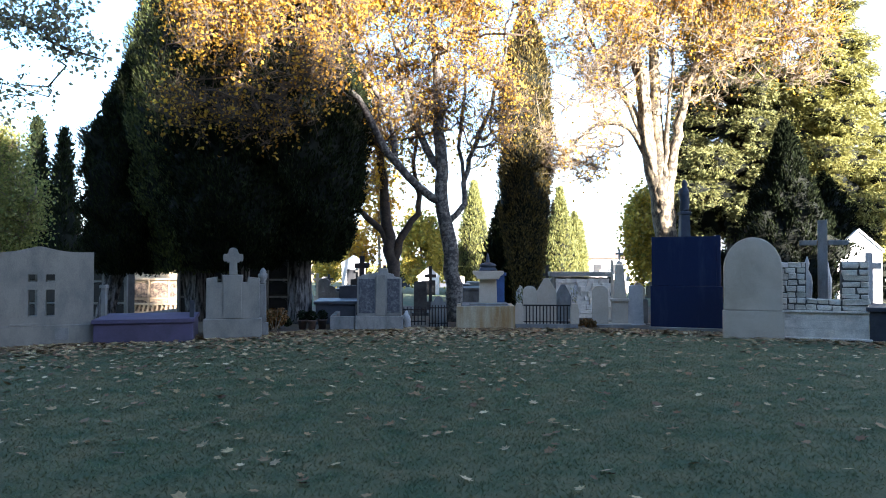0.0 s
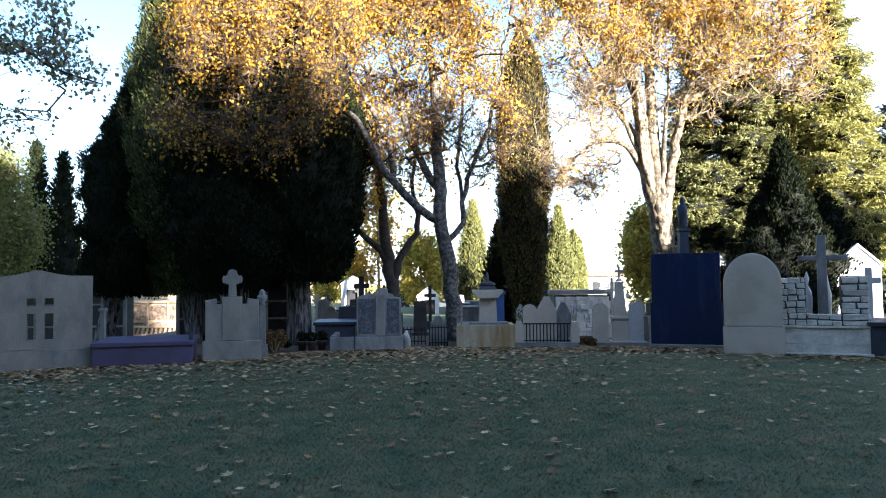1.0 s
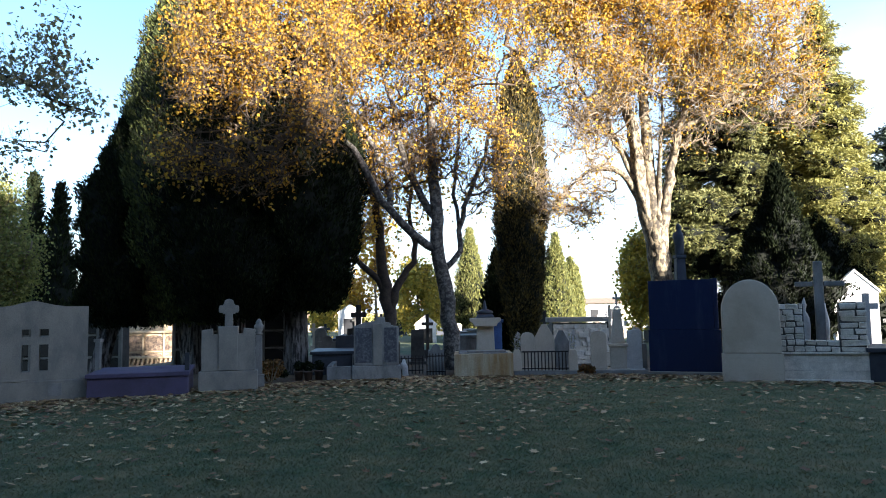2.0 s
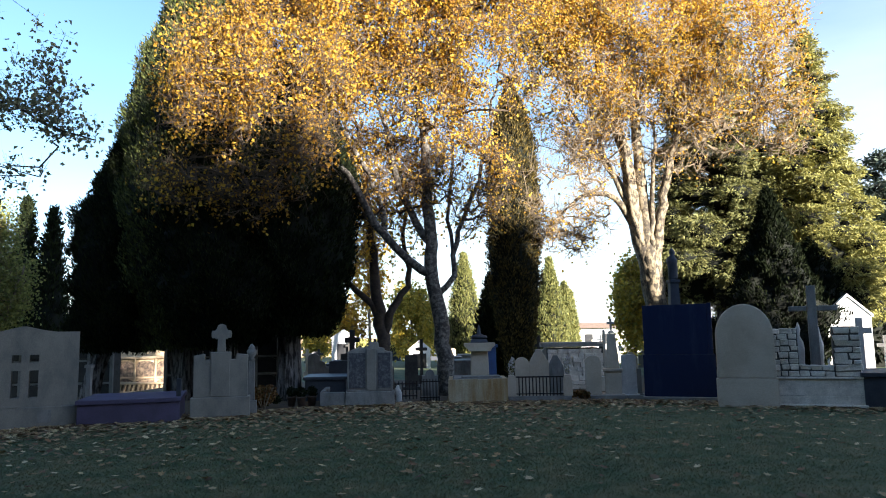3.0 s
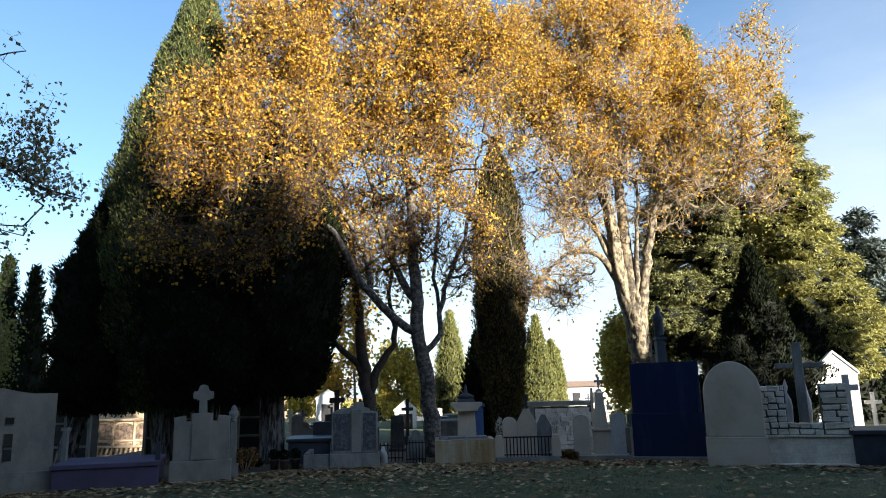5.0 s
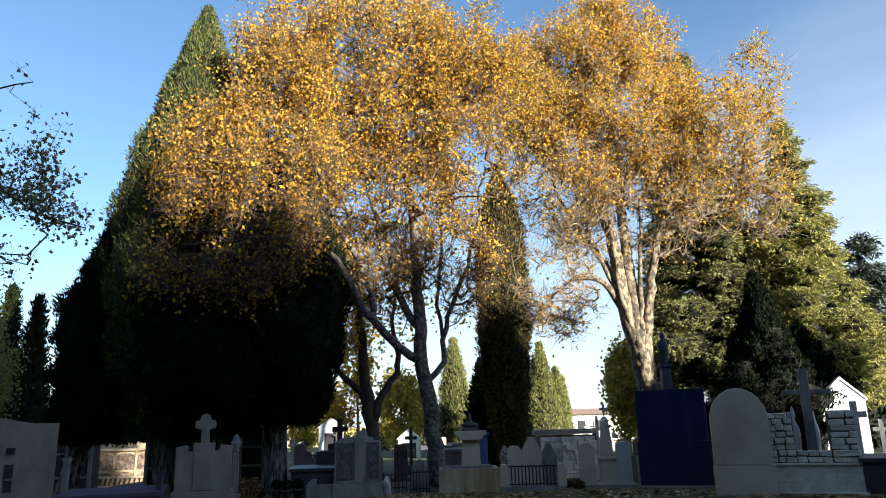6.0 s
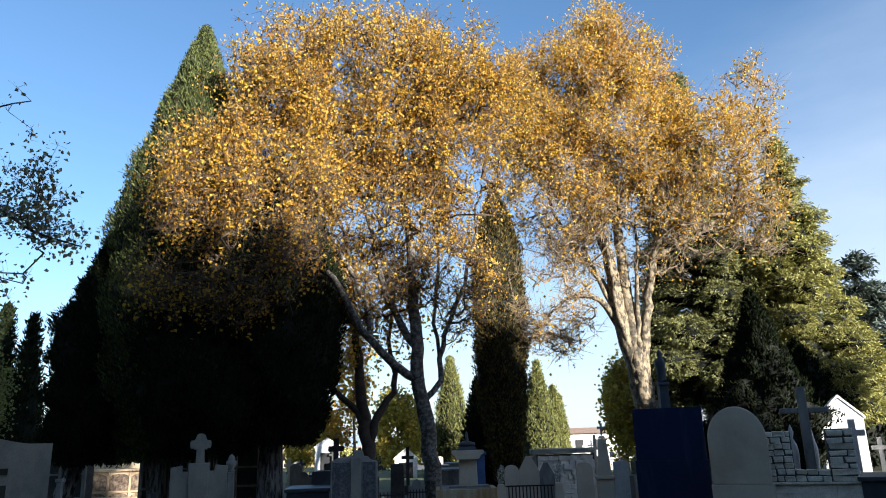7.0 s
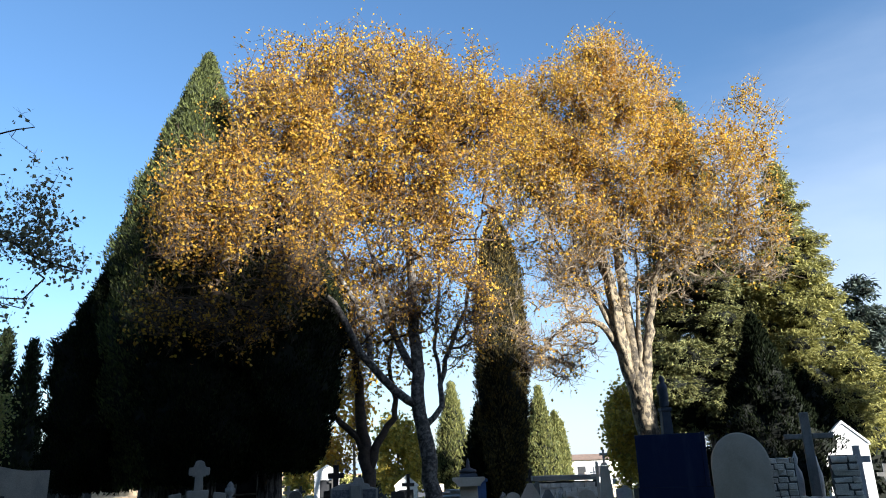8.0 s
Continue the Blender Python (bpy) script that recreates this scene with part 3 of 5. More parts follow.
# black sprays keep the tall tree's left side dark even in sun
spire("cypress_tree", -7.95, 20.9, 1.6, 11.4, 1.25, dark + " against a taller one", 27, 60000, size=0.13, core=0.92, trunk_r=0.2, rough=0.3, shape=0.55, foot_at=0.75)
spire("cypress_tree", 2.78, 24.0, 0.4, 10.3, 0.84, "slim dark cypress with a sunlit golden-brown upper half", 24, 60000, mat="sun_gold_cypress", size=0.12, core=0.92, trunk_r=0.16, rough=0.14, peak=0.4, shape=0.3, foot=0.35)
# added in place of the pointed shadow on the conifers
spire("cypress_tree", 10.35, 21.6, 0.1, 5.9, 1.3, "black pointed cypress standing in for a shadow on the conifers", 29, 44000, mat="shade_black_cypress", size=0.13, core=0.92, rough=0.34, shape=1.0, foot=0.8)
# shade behind the mausoleum, put into a black-coloured tree
spire("cypress_tree", 13.3, 25.0, 0.1, 4.7, 1.15, "squat cypress coloured shade-black behind the white mausoleum", 28, 24000, mat="shade_black_cypress", size=0.16, core=0.92, rough=0.35, shape=0.45, foot=0.8)
spire("cypress_tree", 2.35, 28.0, 0.2, 3.9, 0.6, "slim dark green cypress behind the graves", 25, 8000, size=0.28, trunk_r=0.12)



def lumps(seed, z0, z1, radius, n, low=0.5, size=0.8):
    """Uneven lumps of foliage up a cone-shaped conifer."""
    rng = random.Random(seed)
    out = []
    for i in range(n):
        t = (i + rng.random()) / n
        t = t ** 1.25
        r = radius * min(1, low + t * 3) * (1 - t) ** 0.75
        th = i * 2.4 + rng.uniform(-0.5, 0.5)
        s = size * (1.15 - 0.72 * t) * rng.uniform(0.75, 1.25)
        out.append((r * 0.8 * math.cos(th), r * 0.7 * math.sin(th), z0 + t * (z1 - z0), s * 1.15, s, s * 0.72, s * s))
        if i % 2 == 0:
            out.append((r * 0.3 * math.cos(th), r * 0.3 * math.sin(th), z0 + t * (z1 - z0), max(r * 0.6, 0.25), max(r * 0.6, 0.25), 0.9 * (1 - 0.5 * t), s * s * 0.6))
    return out


shaggy("conifer_tree", 11.2, 27.6, lumps(1, 2.9, 16.6, 3.0, 80, 0.7, 0.66), "broad shaggy green conifer with drooping sprays", 31, 200000, mat="dull_conifer", size=0.125, trunk=(0.3, 12.0))
shaggy("conifer_tree", 14.5, 26.4, lumps(2, 1.9, 13.0, 2.6, 70, 0.7, 0.66), "broad shaggy yellow-green conifer in the sun", 32, 180000, size=0.125, trunk=(0.3, 9.0))
shaggy("fir_tree", 38.6, 60.0, lumps(3, 1.0, 16.6, 5.0, 34, 0.8, 1.3), "dark grey-green fir tree in the distance", 33, 30000, size=0.5, mat="fir", category="fir", trunk=(0.4, 14.0))

# ---- trees to the side and behind ----
spire("cypress_tree", -19.9, 35.0, 0.3, 8.7, 0.75, "slim dark cypress in the distance", 41, 6000, group="distant cypresses")
spire("cypress_tree", -18.8, 35.4, 0.3, 8.2, 0.75, "slim dark cypress in the distance", 42, 6000, group="distant cypresses")
spire("cypress_tree", -13.1, 26.5, 0.1, 3.1, 0.5, "small dark cypress behind the tomb panel", 45, 6000, size=0.18)
broadleaf("bushy_tree", -13.6, 22.0, [([(-13.6, 22, -0.1), (-13.5, 22, 1.5), (-13.6, 22, 4)], 0.12, 0.03), ([(-13.5, 22, 1.2), (-12.8, 21.8, 2.6), (-12.4, 21.8, 4)], 0.07, 0.02)],
    [(-13.8, 22, 3.3, 1.25, 1.2, 1.5, 5), (-14.3, 22, 4.5, 1.3, 1.3, 1.6, 4)], 520, 55, 0.085, M["twig"], M["green_leaf"], "bushy small tree with dull green leaves", 43, spread=0.3)
# the last two blobs are unseen crown, added to shade the left graves
broadleaf("overhanging_tree", -10.6, 12.2, [
    ([(-10.6, 12.2, -0.1), (-10.5, 12.2, 2.5), (-10.3, 12.2, 5), (-10, 12.2, 9)], 0.2, 0.06),
    ([(-10.4, 12.2, 3.8), (-9.4, 12.1, 5.0), (-8.3, 12, 5.6), (-7.2, 12, 5.7), (-6.3, 12, 5.2), (-5.75, 12, 5.05)], 0.06, 0.012),
    ([(-10.2, 12.2, 5.5), (-9.0, 12.1, 6.9), (-7.6, 12, 7.6), (-6.9, 12, 7.8)], 0.05, 0.01)],
    [(-7.0, 12, 6.0, 0.9, 0.7, 0.75, 2.4), (-6.2, 12, 5.2, 0.6, 0.35, 0.28, 0.9), (-7.5, 12.2, 4.5, 0.75, 0.8, 0.55, 1.5), (-7.3, 12, 7.3, 0.6, 0.5, 0.25, 0.4), (-10.8, 12.2, 8.0, 1.4, 1.6, 1.6, 2.5), (-12.2, 12.0, 8.4, 2.2, 2.6, 2.4, 5)],
    560, 8, 0.075, M["shaded_twig"], M["dull_leaf"], "overhanging branches with small sparse dull leaves", 44, spread=0.11, twig_r=0.003, twig="shaded_twig", shoot=0.08)
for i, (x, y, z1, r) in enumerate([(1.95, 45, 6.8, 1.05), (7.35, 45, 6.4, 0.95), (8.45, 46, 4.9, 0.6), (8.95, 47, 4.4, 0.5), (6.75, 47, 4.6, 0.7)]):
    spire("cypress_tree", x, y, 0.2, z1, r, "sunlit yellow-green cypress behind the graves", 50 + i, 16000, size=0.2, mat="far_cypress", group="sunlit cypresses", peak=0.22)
broadleaf("golden_tree", -1.3, 42.0, [([(-1.3, 42, -0.1), (-1.3, 42, 1.5), (-1.3, 42, 4)], 0.12, 0.03)], [(-1.5, 42, 2.6, 1.1, 1, 2.0, 4), (-0.5, 42, 2.2, 0.7, 0.7, 1.5, 2)], 260, 26, 0.2, M["twig"], M["sunlit_gold_leaf"], "small golden-leaved tree in the sun", 61, spread=0.26)
broadleaf("golden_tree", -4.1, 46.0, [([(-4.1, 46, -0.1), (-4.1, 46, 2), (-4.1, 46, 6)], 0.12, 0.03)], [(-4.1, 46, 6.0, 1.2, 1, 2.8, 4), (-4.6, 46, 3.0, 1.6, 1.0, 1.4, 2)], 260, 10, 0.22, M["twig"], M["plane_leaf"], "orange-leaved tree in the sun", 62, spread=0.3)
broadleaf("golden_tree", 9.2, 33.0, [([(9.2, 33, -0.1), (9.2, 33, 1.5), (9.2, 33, 4)], 0.1, 0.03)], [(9.3, 33, 3.2, 0.9, 0.8, 1.7, 4), (9.5, 33, 1.6, 0.8, 0.8, 1.0, 2)], 260, 26, 0.17, M["twig"], M["sunlit_gold_leaf"], "small golden-green tree in the sun", 63, spread=0.25)
# the unseen row of cypresses put behind the camera, which keeps the lawn in shade
for i in range(27):
    x = -19.6 + 1.95 * i
    spire("cypress_tree", x, -8.0 - 0.5 * (i % 2), 0.2, (15.5 if 14.5 < x < 19.5 else 16.0) + 0.4 * math.sin(i * 2.3), 1.7, "tall cypress of the row that shades the lawn", 70 + i, 2600, size=0.55, group="shading row", shape=0.6, peak=0.7, core=0.95)
# extra unseen caster, set to shade the cypresses on the left
spire("cypress_tree", 13.7, -8.4, 0.2, 19.6, 1.5, "tallest cypress of the row that shades the lawn", 86, 4000, size=0.5, group="shading row", shape=0.5, core=0.95)
spire("cypress_tree", 32.7, -8.2, 0.2, 16.6, 1.1, "tall cypress of the row that shades the lawn", 88, 5000, size=0.45, group="shading row", core=0.95)
spire("cypress_tree", 42.0, -8.2, 0.2, 15.9, 1.5, "tall cypress of the row that shades the lawn", 87, 3000, size=0.45, group="shading row", shape=0.6)
spire("cypress_tree", 40.9, -8.6, 0.2, 16.0, 1.5, "tall cypress of the row that shades the lawn", 89, 5000, size=0.45, group="shading row")
spire("cypress_tree", 40.3, -8.0, 0.2, 18.4, 1.3, "tall cypress of the row that shades the lawn", 90, 5000, size=0.45, group="shading row")
for i in range(10):
    spire("cypress_tree", 33.2 + 2.0 * i, -8.8, 0.2, 11.8 if i < 2 else 15.4 if i == 4 else 10.3, 1.6, "lower cypress of the row that shades the lawn", 91 + i, 2400, size=0.55, group="shading row", shape=0.6, core=0.95)
# unseen conifers added past the view's edge to block sky light from the left
shaggy("conifer_tree", -13.0, 2.5, lumps(4, 0.8, 18.0, 4.8, 30, 0.8, 1.5), "unseen broad conifer added to shade the left graves", 34, 16000, size=0.5, trunk=(0.3, 12.0))
shaggy("conifer_tree", -13.4, 7.6, lumps(5, 0.6, 17.0, 4.3, 30, 0.8, 1.5), "unseen broad conifer added to shade the left graves", 35, 16000, size=0.5, trunk=(0.3, 11.0))
shaggy("conifer_tree", -9.5, -2.5, lumps(6, 1.0, 14.0, 3.6, 30, 0.8, 1.5), "unseen broad conifer added to shade the left graves", 36, 16000, size=0.5, trunk=(0.3, 11.0))


# ---- building stones ----
def part(name, bm, mat, parent, label="", kind="", at=None):
    me = bpy.data.meshes.new(name)
    bm.normal_update()
    bm.to_mesh(me)
    bm.free()
    me.materials.append(M[mat] if isinstance(mat, str) else mat)
    return piece(name, me, parent, label, kind, at)


def bevelled(bm, width):
    if width:
        bmesh.ops.bevel(bm, geom=bm.edges[:], offset=width, segments=2, profile=0.6, affect="EDGES", clamp_overlap=True)
    return bm


def worn(bm, amount, seed=0):
    """Shift the corners a little, as in old cut stone."""
    for v in bm.verts:
        v.co += Vector(noise.noise_vector(v.co * 3.1 + Vector((seed, seed * 0.7, 0)))) * amount
    return bm


def box(x0, x1, y0, y1, z0, z1, bevel=0.012, taper=0.0, taper_y=None):
    bm = bmesh.new()
    ty = taper if taper_y is None else taper_y
    lo = [bm.verts.new(p) for p in ((x0, y0, z0), (x1, y0, z0), (x1, y1, z0), (x0, y1, z0))]
    hi = [bm.verts.new(p) for p in ((x0 + taper, y0 + ty, z1), (x1 - taper, y0 + ty, z1), (x1 - taper, y1 - ty, z1), (x0 + taper, y1 - ty, z1))]
    bm.faces.new(lo[::-1]); bm.faces.new(hi)
    for i in range(4):
        bm.faces.new((lo[i], lo[(i + 1) % 4], hi[(i + 1) % 4], hi[i]))
    return bevelled(bm, bevel)


def prism(outline, y0, y1, bevel=0.012, holes=()):
    """An outline in x and z, with holes, given a thickness from y0 to y1."""
    bm = bmesh.new()
    if not holes:
        f = bm.faces.new([bm.verts.new((x, y0, z)) for x, z in outline])
        faces = [f]
    else:
        edges = []
        for loop in (outline, *holes):
            vs = [bm.verts.new((x, y0, z)) for x, z in loop]
            edges += [bm.edges.new((vs[i], vs[(i + 1) % len(vs)])) for i in range(len(vs))]
        faces = [g for g in bmesh.ops.triangle_fill(bm, edges=edges, use_beauty=True)["geom"] if isinstance(g, bmesh.types.BMFace)]
    grown = bmesh.ops.extrude_face_region(bm, geom=faces)["geom"]
    bmesh.ops.translate(bm, verts=[g for g in grown if isinstance(g, bmesh.types.BMVert)], vec=(0, y1 - y0, 0))
    bmesh.ops.recalc_face_normals(bm, faces=bm.faces[:])
    if bevel and not holes:
        bevelled(bm, bevel)
    return bm


def turned(profile, sides=16):
    """A shape turned on an upright axis: (radius, z) from below."""
    bm = bmesh.new()
    rings = [[bm.verts.new((r * math.cos(2 * math.pi * k / sides), r * math.sin(2 * math.pi * k / sides), z)) for k in range(sides)] for r, z in profile]
    for a, b in zip(rings, rings[1:]):
        for k in range(sides):
            bm.faces.new((a[k], a[(k + 1) % sides], b[(k + 1) % sides], b[k]))
    bm.faces.new(rings[0][::-1]); bm.faces.new(rings[-1])
    for f in bm.faces:
        f.smooth = True
    return bm


def arch(w, z0, spring, top, n=16):
    h = w / 2
    return [(-h, z0), (h, z0)] + [(h * math.cos(math.pi * k / n), spring + (top - spring) * math.sin(math.pi * k / n)) for k in range(n + 1)]


def cross_outline(z0, top, stem, arm_z, arm_half, arm_h, flare=0.0):
    s, a = stem / 2, arm_h / 2
    return [(-s, z0), (s, z0), (s, arm_z - a), (arm_half, arm_z - a - flare), (arm_half, arm_z + a + flare), (s, arm_z + a),
            (s + flare, top), (-s - flare, top), (-s, arm_z + a), (-arm_half, arm_z + a + flare), (-arm_half, arm_z - a - flare), (-s, arm_z - a)]


def facing(x, y, share=0.85):
    return -math.degrees(math.atan2(x, y)) * share


M.update({
    "pale_stone": material("pale_stone", (0.31, 0.275, 0.225), 0.85, spots=(0.2, 0.187, 0.162), scale=2.2, fine=70, bump=0.25, streak=0.5),
    "grey_stone": material("grey_stone", (0.268, 0.253, 0.230), 0.88, spots=(0.149, 0.142, 0.126), scale=3.5, fine=60, bump=0.35, streak=0.6),
    "old_stone": material("lichened_stone", (0.31, 0.285, 0.25), 0.9, spots=(0.12, 0.115, 0.105), scale=3.5, fine=55, bump=0.5, streak=0.7, band=(0.45, 0.75)),
    "slate_blue": material("slate_blue_stone", (0.022, 0.03, 0.045), 0.6, spots=(0.035, 0.045, 0.06), scale=5, fine=60, bump=0.2),
    "soot_panel": material("sooty_panel", (0.08, 0.08, 0.088), 0.85, spots=(0.2, 0.195, 0.19), scale=18, fine=60, bump=0.4, band=(0.45, 0.68)),
    # stone colour lowered to hold the shade under the cypresses
    "shade_stone": material("shade_dark_stone", (0.07, 0.066, 0.06), 0.9, spots=(0.035, 0.033, 0.03), scale=3, fine=50, bump=0.4),
    # dark brown for the shade in the niche arches, with paler spots
    "frieze": material("shade_brown_slab", (0.05, 0.035, 0.028), 0.8, spots=(0.24, 0.17, 0.11), scale=5, fine=40, bump=0.2),
    "warm_stone": material("warm_grey_stone", (0.57, 0.475, 0.36), 0.85, spots=(0.45, 0.365, 0.265), scale=1.4, fine=80, bump=0.25),
    "ochre_stone": material("ochre_stained_stone", (0.500, 0.420, 0.280), 0.8, spots=(0.330, 0.200, 0.080), scale=3.5, fine=40, bump=0.3, streak=1.0),
    # lighter upright streaks are reflections painted into the granite's colour
    "blue_granite": material("polished_dark_blue_granite", (0.013, 0.021, 0.058), 0.27, spots=(0.034, 0.044, 0.085), scale=3.2, fine=120, bump=0.0, spec=0.4, streak=0.95, band=(0.5, 0.8)),
    "purple_granite": material("purple_granite", (0.110, 0.091, 0.149), 0.75, spots=(0.088, 0.072, 0.110), scale=3, fine=110, bump=0.05, spec=0.25),
    "dark_granite": material("dark_granite", (0.030, 0.033, 0.042), 0.55, spots=(0.048, 0.051, 0.060), scale=5, fine=110, bump=0.05, spec=0.45),
    "rubble": material("rough_white_stone", (0.76, 0.67, 0.55), 0.9, spots=(0.56, 0.48, 0.38), scale=5, fine=45, bump=0.5),
    "mortar": material("dark_joint", (0.1, 0.092, 0.082), 0.95, fine=50, bump=0.5),
    "iron": material("dark_iron", (0.02, 0.02, 0.022), 0.6, metal=0.3, spots=(0.05, 0.03, 0.02), scale=9, fine=60, bump=0.2),
    "white_marble": material("white_marble", (0.62, 0.575, 0.52), 0.5, spots=(0.48, 0.445, 0.4), scale=3, fine=50, bump=0.1),
    "plaster": material("white_plaster", (0.8, 0.79, 0.76), 0.9, spots=(0.66, 0.64, 0.6), scale=1.2, fine=30, bump=0.2),
    "cream": material("cream_render", (0.42, 0.32, 0.2), 0.9, spots=(0.3, 0.21, 0.13), scale=2, fine=30, bump=0.2),
    "roof_tile": material("brown_roof_tile", (0.3, 0.2, 0.14), 0.85, spots=(0.2, 0.14, 0.1), scale=4, fine=20, bump=0.5),
    "blue_paint": material("blue_paint", (0.06, 0.11, 0.24), 0.5, spots=(0.05, 0.08, 0.17), scale=4, fine=40, bump=0.1),
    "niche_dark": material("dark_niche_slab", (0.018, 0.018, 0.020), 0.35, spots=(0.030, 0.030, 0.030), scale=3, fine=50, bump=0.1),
    "rust_leaf": material("rust_leaf", (0.2, 0.09, 0.03), 0.7, island=[(0.1, 0.05, 0.02), (0.25, 0.12, 0.03), (0.08, 0.08, 0.03)], bump=0, trans=0.2),
    "clay": material("clay_pot", (0.16, 0.1, 0.075), 0.85, spots=(0.1, 0.08, 0.07), scale=8, fine=50, bump=0.3),
    # the haze of distance is put into this blue-grey
    "hill": material("haze_blue_hill", (0.2, 0.24, 0.3), 0.95, spots=(0.15, 0.19, 0.22), scale=0.02, fine=0.2, bump=0),
})


# ---- the bed of soil and leaves on which the graves stand ----
def soil_bed():
    bm = bmesh.new()
    xs = np.arange(-26, 27, 0.5)
    front = [bm.verts.new((x, max(9.0, edge(x)) - 0.25 + 0.22 * noise.noise((x * 0.9, 3.0, 0)), 0.006)) for x in xs]
    back = [bm.verts.new((x, 27.5 if x > -9.6 else 21.9, 0.006)) for x in xs]
    for i in range(len(xs) - 1):
        bm.faces.new((front[i], front[i + 1], back[i + 1], back[i]))
    me = bpy.data.meshes.new("soil_bed")
    bm.to_mesh(me)
    bm.free()
    me.materials.append(M["soil"])
    tagged(new("soil_bed", me), "bare dark soil covered with leaf litter", "soil", kind="structure")


soil_bed()


# ---- graves along the lawn ----
def panel_tomb(x, y):
    t = thing("tomb", x, y, 0, facing(x, y), "broad pale stone tomb panel with a cross-shaped opening", "tomb")
    top = [(-1.1, 0.40), (1.1, 0.40), (1.1, 1.84), (0.72, 1.84), (0.5, 1.87), (0.18, 1.95), (0.1, 1.95), (-0.25, 1.86), (-0.6, 1.82), (-1.1, 1.80)]
    hole = lambda a, b, c, d: [(a, c), (b, c), (b, d), (a, d)]
    part("panel", prism(top, 0.0, 0.32, 0, [hole(-0.05, 0.11, 1.25, 1.40), hole(0.25, 0.41, 1.25, 1.40), hole(-0.05, 0.11, 0.58, 1.10), hole(0.25, 0.41, 0.58, 1.10)]), "pale_stone", t)
    part("plinth", box(-1.14, 1.13, -0.04, 0.36, -0.03, 0.40, 0.015), "pale_stone", t)
    part("plaque", box(0.42, 0.66, -0.052, -0.04, 0.1, 0.34, 0.004), "grey_stone", t)
    part("panel_ledge", box(-0.35, 0.1, -0.05, 0.0, 0.405, 0.44, 0.006), "pale_stone", t)
    # the grave body behind it
    part("grave_body", box(-0.95, 0.95, 0.36, 2.3, -0.03, 0.45, 0.02), "grey_stone", t)


def low_tomb(x, y):
    t = thing("low_tomb", x, y, 0, facing(x, y, 0.7), "low polished purple granite tomb with a flat lid", "tomb")
    part("body", box(-0.94, 0.94, 0.03, 2.0, -0.03, 0.40, 0.01), "purple_granite", t)
    part("lid", box(-0.97, 0.97, -0.01, 2.05, 0.404, 0.49, 0.012), "purple_granite", t)
    part("end_post", box(0.86, 0.95, 0.2, 0.29, 0.494, 0.85, 0.008), "dark_granite", t, "thin dark end post")


def stepped_stone(x, y):
    t = thing("headstone", x, y, 0, facing(x, y), "pale stepped headstone topped by a knobbed cross", "headstone")
    part("plinth", box(-0.60, 0.60, -0.05, 0.38, -0.03, 0.43, 0.014), "pale_stone", t)
    slab = part("slab", prism([(-0.55, 0.43), (0.55, 0.43), (0.55, 1.30), (0.31, 1.33), (0.30, 1.21), (0.20, 1.21), (0.20, 1.37), (-0.22, 1.37), (-0.22, 1.21), (-0.32, 1.21), (-0.33, 1.33), (-0.55, 1.30)], 0.0, 0.26, 0.012), "pale_stone", t)
    part("pilaster", box(-0.20, 0.18, -0.025, 0.0, 0.45, 1.36, 0.006), "pale_stone", slab)
    o = [(-0.085, 1.37), (0.085, 1.37), (0.075, 1.64), (0.12, 1.63), (0.13, 1.66), (0.19, 1.66), (0.205, 1.70), (0.205, 1.78), (0.19, 1.82), (0.13, 1.82), (0.10, 1.86), (0.08, 1.93), (0.03, 1.955)]
    o = o + [(-a, b) for a, b in reversed(o[2:])]
    part("cross", prism(o, 0.05, 0.19, 0.01), "pale_stone", slab)


def weathered_stone(x, y):
    t = thing("headstone", x, y, 0, facing(x, y), "tall weathered grey headstone with dark lichen on its panels", "headstone")
    part("plinth", box(-0.58, 0.58, -0.05, 0.5, -0.03, 0.34, 0.02), "old_stone", t)
    slab = part("slab", prism([(-0.54, 0.34), (0.54, 0.34), (0.54, 1.26), (0.36, 1.30), (0.34, 1.36), (0.22, 1.38), (0.2, 1.5), (0.0, 1.52), (-0.04, 1.40), (-0.36, 1.36), (-0.54, 1.28)], 0.0, 0.3, 0.014), "old_stone", t)
    part("pilaster", box(-0.08, 0.14, -0.035, 0.0, 0.36, 1.34, 0.008), "pale_stone", slab, "paler middle pilaster")
    for a, b in ((-0.5, -0.11), (0.19, 0.49)):
        part("inset_panel", box(a, b, -0.014, 0.0, 0.42, 1.25, 0.005), "soot_panel", slab, "dark weathered panel speckled with lichen")
    part("kerb", box(-1.18, -0.6, -0.02, 0.12, -0.03, 0.34, 0.015), "grey_stone", t)
    part("kerb", box(-1.18, -1.06, 0.13, 1.8, -0.03, 0.36, 0.015), "grey_stone", t)


